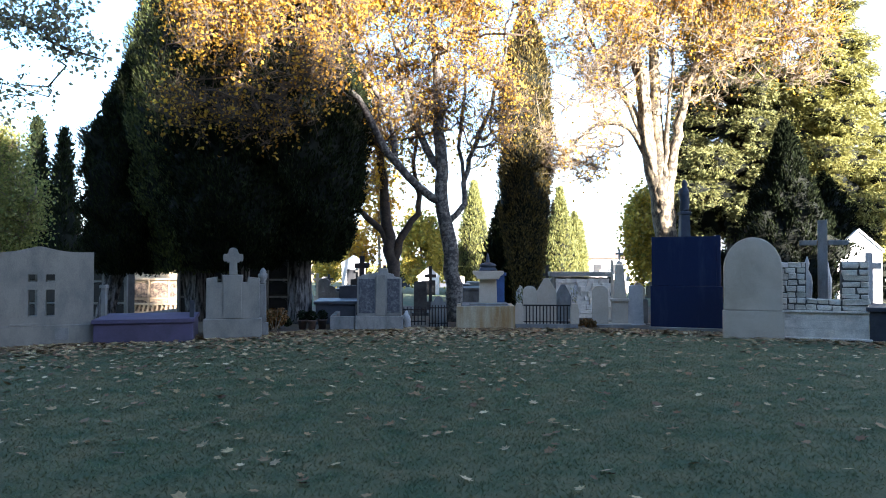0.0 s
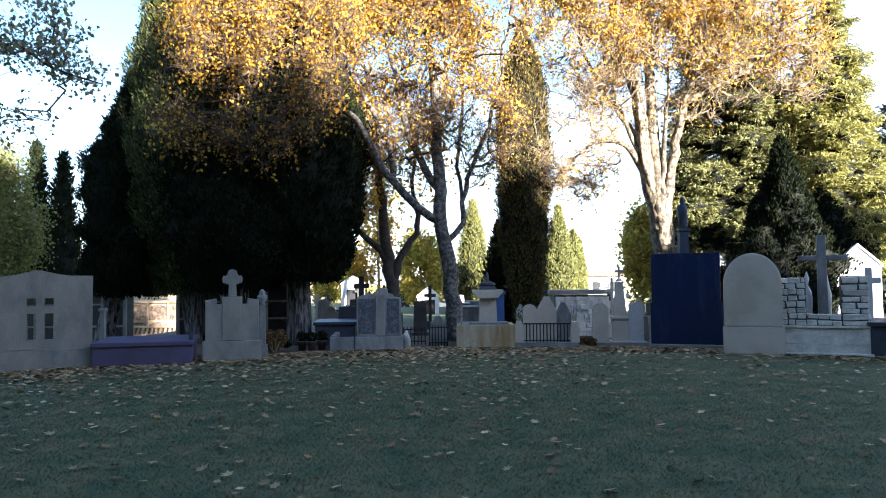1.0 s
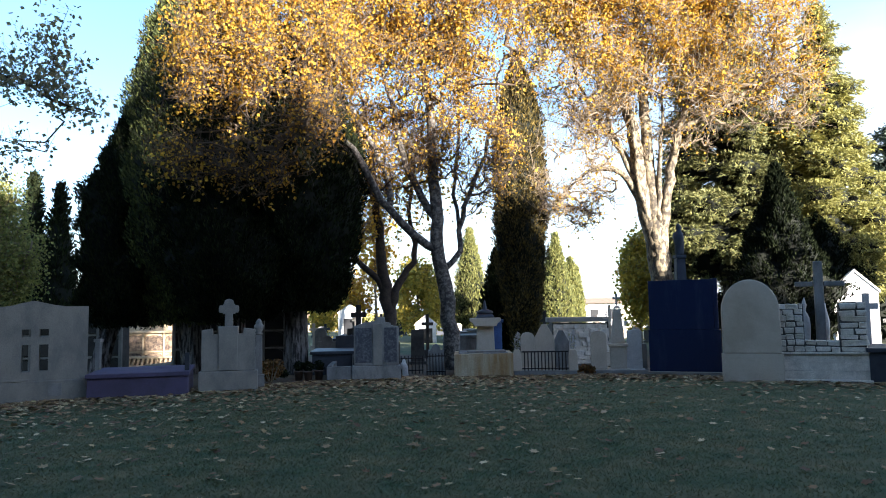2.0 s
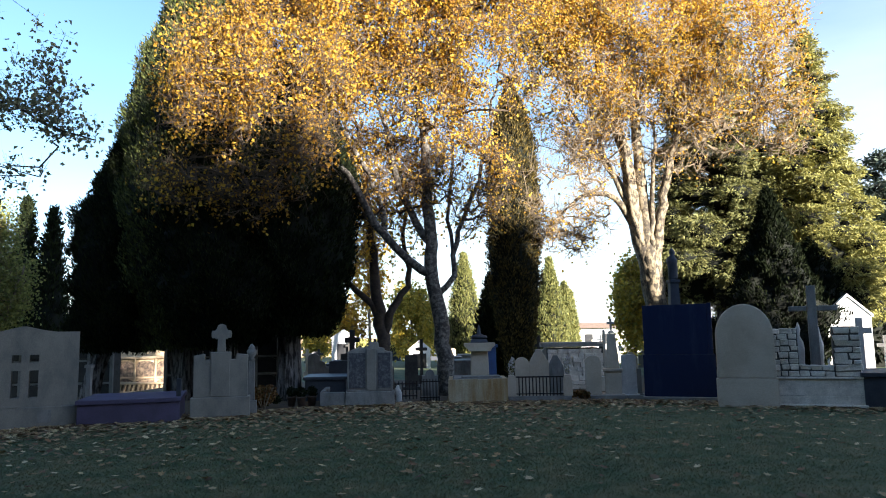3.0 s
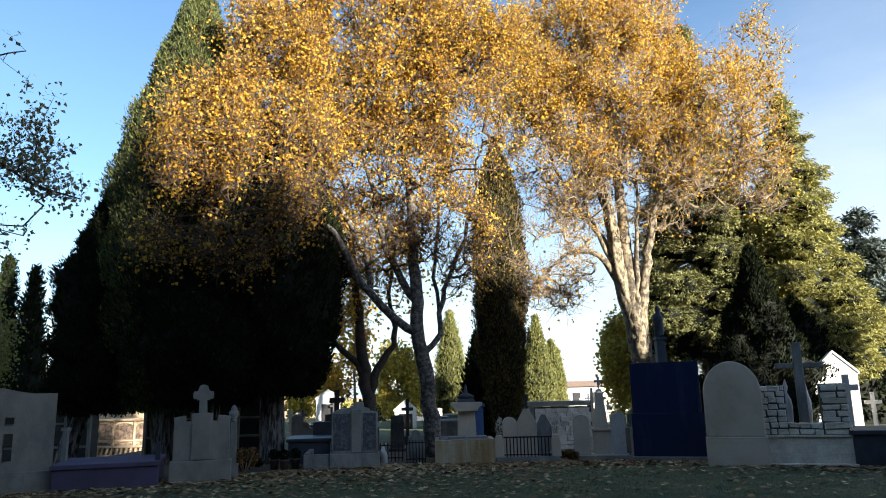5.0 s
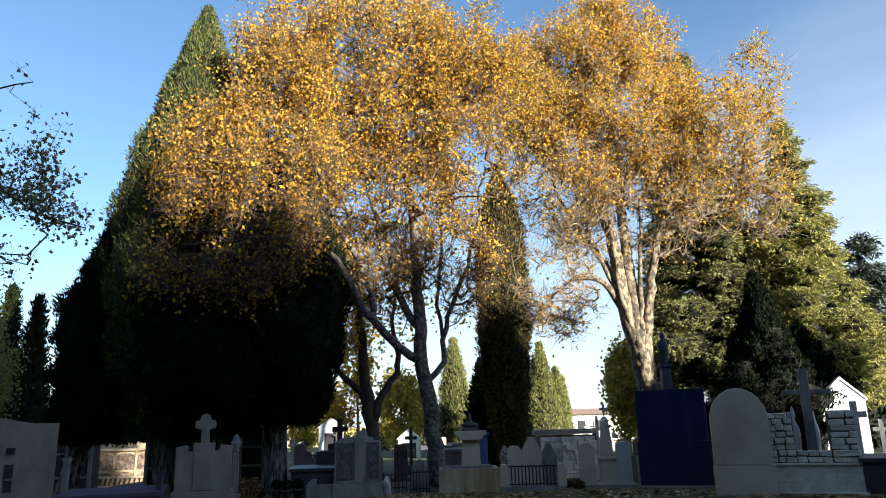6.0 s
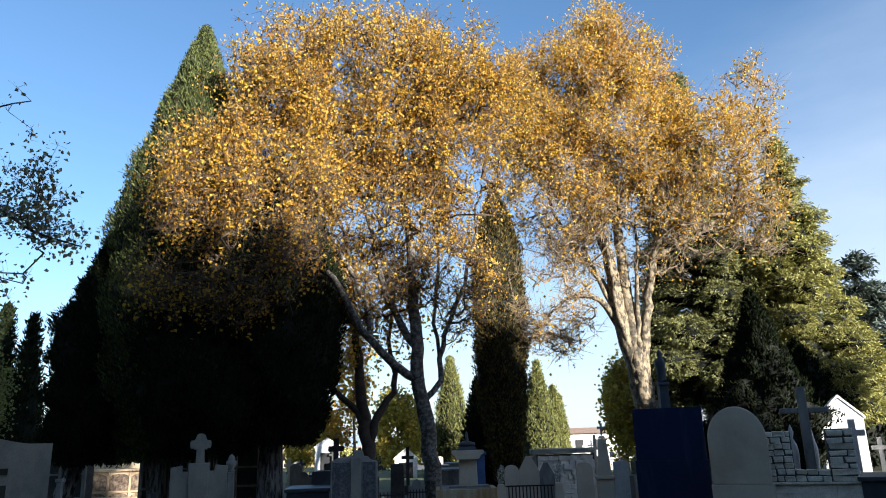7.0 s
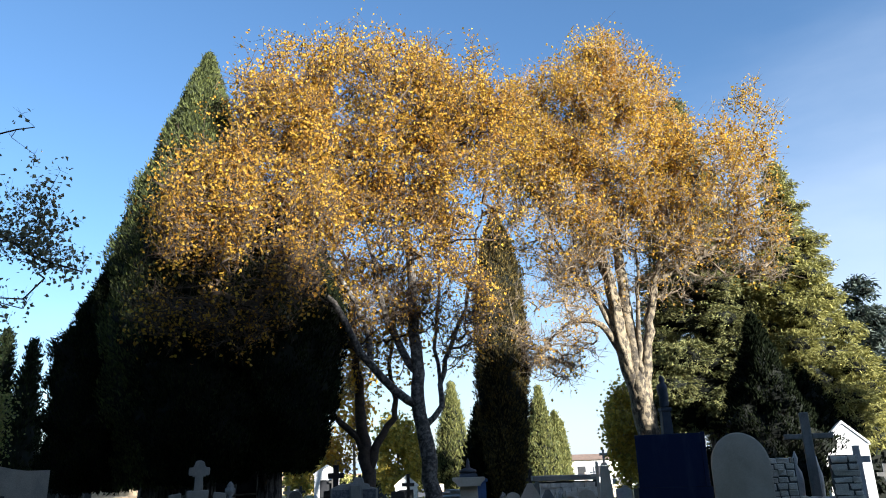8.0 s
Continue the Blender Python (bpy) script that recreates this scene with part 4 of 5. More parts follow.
def planter_tomb(x, y):
    t = thing("tomb_chest", x, y, 0, facing(x, y, 0.6), "low ochre-stained stone chest tomb carrying a pedestal", "tomb")
    for k in range(4):
        part("front_slab", worn(box(-0.72 + 0.36 * k, -0.362 + 0.36 * k, 0.0, 0.1, -0.03, 0.56 + 0.01 * (k % 2), 0.008), 0.004, k), "ochre_stone", t)
    part("side_slab", box(-0.72, -0.62, 0.102, 1.5, -0.03, 0.56, 0.01), "ochre_stone", t)
    part("side_slab", box(0.62, 0.72, 0.102, 1.5, -0.03, 0.56, 0.01), "ochre_stone", t)
    part("lid", worn(box(-0.60, 0.60, 0.102, 1.5, 0.3, 0.585, 0.02), 0.006), "grey_stone", t)
    part("rim", worn(box(-0.4, 0.55, 0.12, 0.4, 0.589, 0.63, 0.012), 0.012, 3), "grey_stone", t)
    pedestal = part("pedestal", box(-0.16, 0.3, 0.5, 0.96, 0.589, 1.22, 0.015, 0.02), "warm_stone", t)
    part("cornice", prism([(-0.2, 1.222), (0.34, 1.222), (0.38, 1.30), (0.46, 1.36), (0.46, 1.43), (-0.32, 1.43), (-0.32, 1.36), (-0.24, 1.30)], 0.36, 1.1, 0.01), "warm_stone", pedestal)
    part("cap", box(-0.16, 0.3, 0.5, 0.96, 1.434, 1.52, 0.015, 0.04), "dark_granite", pedestal)
    part("urn", turned([(0.16, 1.521), (0.21, 1.55), (0.2, 1.6), (0.12, 1.63), (0.05, 1.66), (0.035, 1.8), (0.012, 1.88)]), "dark_granite", pedestal, at=pose(0.07, 0.73, 0))


def fenced_grave(x, y):
    t = thing("fenced_grave", x, y, 0, facing(x, y, 0.6), "low grave fenced with stone posts and iron bars", "grave")
    part("kerb", box(-0.76, 0.76, 0.0, 0.16, -0.03, 0.13, 0.012), "grey_stone", t)
    for px in (-0.68, 0.68):
        part("post", prism([(px - 0.11, 0.13), (px + 0.11, 0.13), (px + 0.10, 0.5), (px + 0.07, 0.64), (px - 0.07, 0.64), (px - 0.10, 0.5)], 0.0, 0.18, 0.012), "warm_stone", t)
        part("side_kerb", box(px - 0.07, px + 0.07, 0.182, 1.9, -0.03, 0.13, 0.012), "grey_stone", t)
    rail = part("rail", box(-0.57, 0.57, 0.05, 0.1, 0.57, 0.605, 0.006), "iron", t)
    part("rail", box(-0.57, 0.57, 0.05, 0.1, 0.17, 0.195, 0.006), "iron", t)
    bar = None
    for k in range(13):
        at = pose(-0.5 + k * 0.0835, 0.075, 0)
        if bar is None:
            bar = part("bar", box(-0.014, 0.014, -0.014, 0.014, 0.132, 0.568, 0.003), "iron", rail, at=at)
        else:
            piece("bar", bar.data, rail, at=at)


def headstone(x, y, w, h, style, mat, label, depth=0.14, group="", share=0.85):
    t = thing("headstone", x, y, 0, facing(x, y, share), label, "headstone", group)
    hw = w / 2
    if style == "round":
        o = arch(w, 0.1, h - hw * 0.8, h)
    elif style == "peak":
        o = [(-hw, 0.1), (hw, 0.1), (hw, h * 0.72), (hw * 0.25, h), (-hw * 0.25, h), (-hw, h * 0.72)]
    elif style == "shoulder":
        o = [(-hw, 0.1), (hw, 0.1), (hw, h * 0.8), (hw * 0.6, h * 0.8)] + [(hw * 0.6 * math.cos(math.pi * k / 8), h * 0.8 + h * 0.2 * math.sin(math.pi * k / 8)) for k in range(1, 8)] + [(-hw * 0.6, h * 0.8), (-hw, h * 0.8)]
    else:
        o = [(-hw, 0.1), (hw, 0.1), (hw * 0.92, h * 0.97), (hw * 0.4, h), (-hw * 0.92, h * 0.98)]
    part("slab", prism(o, 0.0, depth, 0.01), mat, t)
    part("foot", box(-hw - 0.05, hw + 0.05, -0.06, depth + 0.06, -0.03, 0.1, 0.01), mat, t)
    return t


def cross_grave(x, y, h, mat, label, stem=0.12, arm=0.26, group="", base=0.3, share=0.85, high=0.72):
    t = thing("grave_cross", x, y, 0, facing(x, y, share), label, "cross", group)
    part("base", box(-arm * 0.8, arm * 0.8, -0.06, 0.24, -0.03, base, 0.015, 0.04), mat, t)
    part("cross", prism(cross_outline(base, h, stem, base + (h - base) * high, arm, stem, 0.0), 0.03, 0.03 + stem, 0.01), mat, t)
    return t


def obelisk(x, y):
    t = thing("obelisk", x, y, 0, facing(x, y), "warm grey stone obelisk on a block base with a cross", "obelisk")
    part("step", box(-0.27, 0.27, 0.0, 0.54, -0.03, 0.12, 0.012), "warm_stone", t)
    part("base", box(-0.2, 0.2, 0.07, 0.47, 0.12, 0.66, 0.012), "warm_stone", t)
    part("moulding", box(-0.24, 0.24, 0.03, 0.51, 0.662, 0.74, 0.02), "warm_stone", t)
    shaft = part("shaft", box(-0.17, 0.17, 0.1, 0.44, 0.742, 1.6, 0.012, 0.075), "warm_stone", t)
    part("cap", box(-0.1, 0.1, 0.17, 0.37, 1.602, 1.68, 0.01, 0.05), "warm_stone", shaft)
    part("cross", prism(cross_outline(1.682, 1.98, 0.05, 1.87, 0.095, 0.05, 0.008), 0.245, 0.295, 0.006), "old_stone", shaft)


def granite_slab(x, y):
    t = thing("granite_monument", x, y, 0, facing(x, y) - 6, "tall polished dark blue granite monument slab", "monument")
    part("lower_slab", box(-0.83, 0.80, 0.0, 0.3, 0.1, 1.08, 0.006), "blue_granite", t)
    part("upper_slab", box(-0.80, 0.66, 0.01, 0.28, 1.084, 2.26, 0.006), "blue_granite", t)
    part("side_slab", box(0.664, 0.76, 0.01, 0.28, 1.084, 2.28, 0.006), "blue_granite", t)
    part("foot_kerb", box(-0.86, 0.84, -0.12, 0.34, -0.03, 0.1, 0.012), "pale_stone", t, "pale stone kerb")


def column_statue(x, y):
    t = thing("memorial_column", x, y, 0, 0, "slim blue-grey memorial column behind the granite slab", "column")
    part("foot", box(-0.27, 0.27, -0.27, 0.27, -0.03, 1.3, 0.02, 0.04), "slate_blue", t)
    part("shaft", box(-0.145, 0.145, -0.145, 0.145, 1.302, 2.84, 0.01, 0.04), "slate_blue", t)
    part("capital", box(-0.135, 0.135, -0.135, 0.135, 2.842, 2.93, 0.02), "slate_blue", t)
    s = part("statue", turned([(0.13, 0.0), (0.14, 0.05), (0.12, 0.3), (0.15, 0.5), (0.13, 0.62), (0.05, 0.68), (0.08, 0.76), (0.06, 0.85), (0.01, 0.88)], 12), "slate_blue", None)
    for v in s.data.vertices:
        v.co += Vector(noise.noise_vector(v.co * 6)) * 0.06
    s.parent = None
    s.matrix_basis = pose(x, y, 2.932) @ Matrix.Scale(0.9, 4)
    tagged(s, "small dark weathered statue standing on a column", "statue")


def arch_stone(x, y):
    t = thing("headstone", x, y, 0, facing(x, y), "large plain round-topped warm grey headstone", "headstone")
    part("slab", prism(arch(1.16, 0.6, 1.5, 2.18, 24), 0.0, 0.3, 0.03), "warm_stone", t)
    part("plinth", box(-0.605, 0.605, -0.02, 0.34, -0.03, 0.597, 0.015), "warm_stone", t)


def masonry_grave(x, y):
    t = thing("masonry_grave", x, y, 0, facing(x, y), "grave wall of rough pale stones with two pillars", "grave")
    part("wall_core", prism([(-0.86, 0.0), (0.77, 0.0), (0.77, 1.66), (0.30, 1.66), (0.30, 0.84), (-0.36, 0.84), (-0.36, 1.63), (-0.86, 1.63)], 0.05, 0.4, 0), "mortar", t)
    part("footing", box(-0.92, 0.84, -0.06, 0.46, -0.03, 0.07, 0.02), "rubble", t)
    rng = random.Random(4)
    shapes = []
    for k in range(8):
        bm = box(-0.5, 0.5, -0.5, 0.5, -0.5, 0.5, 0.0)
        worn(bm, 0.17 if k < 5 else 0.05, k * 3.7)
        bevelled(bm, 0.11 if k < 5 else 0.04)
        me = bpy.data.meshes.new("stone")
        bm.to_mesh(me)
        bm.free()
        me.materials.append(M["rubble"])
        shapes.append(me)

    def course(x0, x1, z0, z1, wide, cut=False):
        a = x0
        while a < x1 - 0.02:
            b = min(x1, a + wide * rng.uniform(0.65, 1.35))
            if x1 - b < wide * 0.4:
                b = x1
            depth = rng.uniform(0.40, 0.47)
            m = Matrix.Translation(((a + b) / 2, 0.22, (z0 + z1) / 2 + rng.uniform(-0.012, 0.012))) @ pose(0, 0, 0, 0, rng.uniform(-3, 3) * (not cut), rng.uniform(-3, 3) * (not cut)) @ Matrix.Diagonal(((b - a) - 0.016, depth, (z1 - z0) * rng.uniform(0.9, 1.03) - 0.012, 1))
            piece("stone", rng.choice(shapes[5:] if cut else shapes[:5]), t, at=m)
            a = b
    for k, (a, b) in enumerate(((0.072, 0.24), (0.243, 0.41), (0.413, 0.58))):
        cut = (0.15, -0.3, 0.35)[k]
        part("base_block", worn(box(-0.9, cut - 0.002, 0.004 * k, 0.44, a, b, 0.01), 0.006, 2 + k), "rubble", t)
        part("base_block", worn(box(cut + 0.002, 0.81, 0.003 * k, 0.44, a, b, 0.01), 0.006, 7 + k), "rubble", t)
    part("ledge", worn(box(-0.92, 0.83, -0.03, 0.46, 0.583, 0.63, 0.012), 0.008, 5), "rubble", t)
    z = 0.633
    z0 = z
    for h in (0.13, 0.11):
        course(-0.36, 0.30, z, z + h, 0.24)
        z += h
    z = z0
    for h in (0.12, 0.14, 0.11, 0.15, 0.12, 0.14, 0.12, 0.12):
        course(-0.89, -0.37, z, z + h, 0.19)
        z += h
    z = z0
    for h in (0.12, 0.13, 0.1, 0.14, 0.12, 0.13, 0.13, 0.16):
        course(0.30, 0.8, z, z + h, 0.34)
        z += h


def stone_cross(x, y, z, h):
    t = thing("large_cross", x, y, z, facing(x, y), "large grey stone cross standing in the grave wall", "cross")
    part("stem", box(-0.1, 0.1, 0.0, 0.2, 0, h, 0.02, 0.01), "grey_stone", t)
    part("arm", box(-0.46, -0.102, 0.02, 0.18, h * 0.785, h * 0.785 + 0.11, 0.02), "grey_stone", t)
    part("arm", box(0.102, 0.5, 0.02, 0.18, h * 0.785, h * 0.785 + 0.11, 0.02), "grey_stone", t)


def statue(x, y, z, h, r, mat, label, turn=0):
    s = part("statue", turned([(r * 0.9, 0), (r, h * 0.1), (r * 0.95, h * 0.3), (r * 1.05, h * 0.5), (r, h * 0.66), (r * 0.85, h * 0.76), (r * 0.55, h * 0.84), (r * 0.5, h * 0.92), (r * 0.12, h)], 12), mat, None)
    for v in s.data.vertices:
        v.co += Vector(noise.noise_vector(v.co * 5 + Vector((x, y, 0)))) * r * 0.55
    s.parent = None
    s.matrix_basis = pose(x, y, z, 0, 0, turn) @ Matrix.Diagonal((1, 0.8, 1, 1))
    tagged(s, label, "statue")


def box_tomb(x, y, w, h, d, mat, label, share=0.6, group=""):
    t = thing("tomb", x, y, 0, facing(x, y, share), label, "tomb", group)
    part("body", box(-w / 2, w / 2, 0.03, d, -0.03, h - 0.09, 0.012), mat, t)
    part("lid", box(-w / 2 - 0.05, w / 2 + 0.05, -0.02, d + 0.05, h - 0.086, h, 0.015), mat, t)
    return t


panel_tomb(-8.05, 14.0)
low_tomb(-6.05, 14.5)
stepped_stone(-4.5, 15.35)
weathered_stone(-1.54, 17.35)
planter_tomb(1.05, 17.6)
fenced_grave(2.55, 17.6)
obelisk(4.42, 17.9)
granite_slab(5.78, 17.0)
column_statue(6.09, 18.05)
arch_stone(6.64, 15.35)
masonry_grave(7.98, 14.95)
stone_cross(8.2, 15.45, 0.0, 2.56)
statue(8.0, 15.75, 0.0, 1.76, 0.1, "white_marble", "pale worn statue behind the grave wall")
statue(8.46, 15.75, 0.0, 1.66, 0.075, "white_marble", "pale worn statue behind the grave wall")
headstone(2.31, 19.1, 0.37, 1.02, "round", "warm_stone", "small round-topped warm grey headstone behind the fence")
headstone(2.76, 19.1, 0.52, 1.22, "peak", "warm_stone", "peaked warm grey headstone behind the fence")
headstone(3.2, 19.1, 0.42, 1.06, "peak", "grey_stone", "small peaked grey headstone behind the fence")
headstone(3.95, 18.0, 0.4, 1.07, "round", "warm_stone", "round-topped warm grey headstone beside the obelisk")
headstone(4.84, 18.0, 0.38, 1.08, "flat", "white_marble", "plain whitish headstone beside the obelisk")
headstone(5.12, 18.2, 0.18, 0.72, "flat", "pale_stone", "narrow pale headstone beside the granite slab")
headstone(-0.12, 18.6, 0.4, 0.78, "shoulder", "grey_stone", "small grey headstone beside the plane trunk")
statue(-0.92, 18.4, 0.0, 0.42, 0.09, "white_marble", "small white grave figure on the ground")
cross_grave(-2.15, 19.0, 1.82, "iron", "black iron grave cross behind a headstone", 0.14, 0.2, base=0.9)
box_tomb(-2.85, 19.0, 1.05, 0.62, 1.8, "dark_granite", "dark blue-grey granite tomb with a pale lid edge")
headstone(-2.7, 20.9, 0.7, 0.98, "flat", "dark_granite", "dark granite headstone behind the tomb")
box_tomb(9.15, 14.4, 1.0, 0.72, 1.9, "dark_granite", "dark granite tomb beside the stone grave wall")
box_tomb(9.2, 12.95, 1.0, 0.2, 1.2, "pale_stone", "low pale stone grave slab")
cross_grave(10.48, 17.6, 1.88, "white_marble", "tall plain white stone cross", 0.15, 0.26, base=0.35, high=0.79)
headstone(10.95, 17.9, 0.2, 0.6, "flat", "white_marble", "narrow whitish marker beside a cross")
box_tomb(1.6, 20.4, 0.3, 1.36, 0.4, "blue_paint", "blue painted grave cabinet behind the pedestal")



def small_railing(x, y, w, h):
    t = thing("grave_railing", x, y, 0, 0, "small dark iron grave railing before a headstone", "railing")
    rail = part("rail", box(-w / 2, w / 2, 0.0, 0.03, h - 0.03, h, 0.004), "iron", t)
    part("rail", box(-w / 2, w / 2, 0.0, 0.03, 0.08, 0.11, 0.004), "iron", t)
    for k in range(7):
        u = -w / 2 + 0.02 + k * (w - 0.04) / 6
        part("bar", box(u - 0.012, u + 0.012, 0.003, 0.027, -0.03, h + 0.05, 0.003), "iron", rail)


def urn_pillar(x, y, h):
    t = thing("urn_pillar", x, y, 0, facing(x, y), "slim grey stone pillar topped by a small urn", "pillar")
    part("base", box(-0.12, 0.12, -0.12, 0.12, -0.03, 0.3, 0.012), "grey_stone", t)
    part("shaft", box(-0.075, 0.075, -0.075, 0.075, 0.302, h - 0.36, 0.01, 0.012), "grey_stone", t)
    part("urn", turned([(0.05, h - 0.358), (0.09, h - 0.34), (0.045, h - 0.3), (0.1, h - 0.22), (0.11, h - 0.15), (0.06, h - 0.1), (0.075, h - 0.08), (0.02, h)], 14), "grey_stone", t)


def grave_flowers(x, y, h, seed):
    """A stone vase with a tall spray of pale flowers."""
    rng = np.random.default_rng(seed)
    t = thing("flower_vase", x, y, 0, 0, "stone vase with a tall spray of pale flowers", "vase", "vases by the headstones")
    part("vase", turned([(0.07, -0.02), (0.08, 0.02), (0.05, 0.08), (0.09, h * 0.3), (0.1, h * 0.42), (0.07, h * 0.45)], 12), "warm_stone", t)
    stems = [tube(resample([(0, 0, h * 0.35), (math.cos(k) * 0.05, math.sin(k) * 0.05, h * 0.7), (math.cos(k) * 0.1, math.sin(k) * 0.06, h * rng.uniform(0.85, 1.0))], 0.1), np.full(60, 0.005), 5) for k in np.linspace(0, 5.5, 6)]
    piece("stem", mesh_of("stem", *joined(stems), M["green_leaf"]), t)
    n = 160
    c = in_blobs(rng, [(0, 0, h * 0.72, 0.1, 0.08, h * 0.24, 1), (0.04, 0, h * 0.95, 0.06, 0.05, h * 0.1, 0.6)], n)
    L = rng.uniform(0.035, 0.07, n)
    piece("flowers", mesh_of("flowers", *kites(c, rng.normal(size=(n, 3)), rng.normal(size=(n, 3)), L, L * 0.8), M["white_marble"]), t, "pale flowers", kind="stuff")


def front_kerb(x0, x1, y):
    t = thing("grave_kerb", (x0 + x1) / 2, y, 0, facing((x0 + x1) / 2, y), "low pale stone kerb before the small headstones", "kerb")
    w = (x1 - x0) / 2
    for k in range(3):
        part("kerb_stone", worn(box(-w + k * w * 2 / 3, -w + (k + 1) * w * 2 / 3 - 0.008, 0, 0.16, -0.03, 0.11, 0.012), 0.006, k), "pale_stone", t)


urn_pillar(-4.02, 16.0, 1.52)
grave_flowers(1.98, 18.7, 1.0, 131)
grave_flowers(3.42, 18.7, 1.02, 132)
front_kerb(3.7, 5.15, 17.62)
cross_grave(4.82, 20.4, 1.72, "warm_stone", "warm grey stone cross behind the obelisk", 0.08, 0.2, base=0.4)
cross_grave(14.0, 22.2, 1.4, "white_marble", "small sunlit white stone cross beside the mausoleum", 0.12, 0.24, base=0.3)
small_railing(-0.12, 18.35, 0.5, 0.5)
small_railing(-0.75, 18.9, 0.6, 0.42)


def grave_pillar(x, y):
    t = thing("grave_pillar", x, y, 0, 0, "thin grey stone pillar beside a tomb", "pillar")
    part("shaft", box(-0.05, 0.05, 0, 0.1, -0.03, 1.08, 0.008), "grey_stone", t)
    part("cap", box(-0.075, 0.075, -0.025, 0.125, 1.082, 1.15, 0.01), "grey_stone", t)


grave_pillar(-7.35, 15.5)


def rough_tomb(x, y):
    t = thing("rough_stone_tomb", x, y, 0, facing(x, y, 0.5), "raised tomb of rough bluish-white stones under a flat slab", "tomb")
    part("core", box(-0.55, 0.95, 0.05, 1.0, -0.03, 1.2, 0.0), "mortar", t)
    part("slab", worn(box(-0.75, 1.05, -0.08, 1.1, 1.23, 1.37, 0.02), 0.01), "pale_stone", t)
    rng = random.Random(9)
    bm = worn(box(-0.5, 0.5, -0.5, 0.5, -0.5, 0.5, 0.0), 0.2, 2.0)
    bevelled(bm, 0.08)
    me = bpy.data.meshes.new("stone")
    bm.to_mesh(me); bm.free()
    me.materials.append(M["rubble"])
    z = 0.0
    while z < 1.15:
        h = rng.uniform(0.1, 0.16)
        a = -0.57
        while a < 0.93:
            b = a + rng.uniform(0.12, 0.42)
            piece("stone", me, t, at=Matrix.Translation(((a + b) / 2, 0.06, z + h / 2)) @ Matrix.Diagonal((b - a - 0.01, rng.uniform(0.12, 0.24), h * rng.uniform(0.85, 1.1), 1)))
            a = b
        z += h


rough_tomb(3.95, 21.4)


# ---- flower bush and pots by the cypress ----
def bush(x, y, r, h, leaf, n, label, seed):
    rng = np.random.default_rng(seed)
    t = thing("bush", x, y, 0, 0, label, "bush")
    stems = [tube(resample([(0, 0, -0.03), (math.cos(k) * r * 0.4, math.sin(k) * r * 0.4, h * 0.5), (math.cos(k) * r * 0.7, math.sin(k) * r * 0.7, h * 0.85)], 0.15), np.linspace(0.015, 0.005, len(resample([(0, 0, -0.03), (math.cos(k) * r * 0.4, math.sin(k) * r * 0.4, h * 0.5), (math.cos(k) * r * 0.7, math.sin(k) * r * 0.7, h * 0.85)], 0.15))), 5) for k in np.linspace(0, 6, 9)]
    piece("stem", mesh_of("stem", *joined(stems), M["twig"]), t)
    c = in_blobs(rng, [(rng.normal(0, r * 0.5), rng.normal(0, r * 0.4), h * rng.uniform(0.35, 0.7), r * 0.55, r * 0.5, h * rng.uniform(0.2, 0.4), 1) for k in range(7)], n, 0.1)
    L = rng.uniform(0.05, 0.1, n)
    piece("foliage", mesh_of("foliage", *kites(c, rng.normal(size=(n, 3)), rng.normal(size=(n, 3)), L, L * 0.7), M[leaf]), t, kind="stuff")


bush(-3.9, 16.6, 0.34, 0.62, "rust_leaf", 1600, "small rust-brown bush beside the headstone", 101)
bush(-4.15, 17.3, 0.3, 0.5, "cypress", 1200, "small dark green bush under the cypress", 102)
bush(3.6, 17.75, 0.16, 0.28, "rust_leaf", 400, "tuft of dry brown plants beside the fence", 103)
for i, (x, y) in enumerate([(-3.45, 17.6), (-3.2, 17.5), (-2.98, 17.7)]):
    t = thing("flower_pot", x, y, 0, 0, "dark clay flower pot under the cypress", "pot", "pots under the cypress")
    part("pot", turned([(0.08, -0.01), (0.11, 0.2), (0.125, 0.21), (0.125, 0.24), (0.1, 0.24), (0.09, 0.2)], 12), "clay", t)
    rng = np.random.default_rng(110 + i)
    n = 220
    piece("plant", mesh_of("plant", *kites(in_blobs(rng, [(0, 0, 0.34, 0.14, 0.14, 0.13, 1)], n), rng.normal(size=(n, 3)), rng.normal(size=(n, 3)), rng.uniform(0.04, 0.09, n), rng.uniform(0.03, 0.06, n)), M["cypress"]), t, kind="stuff")


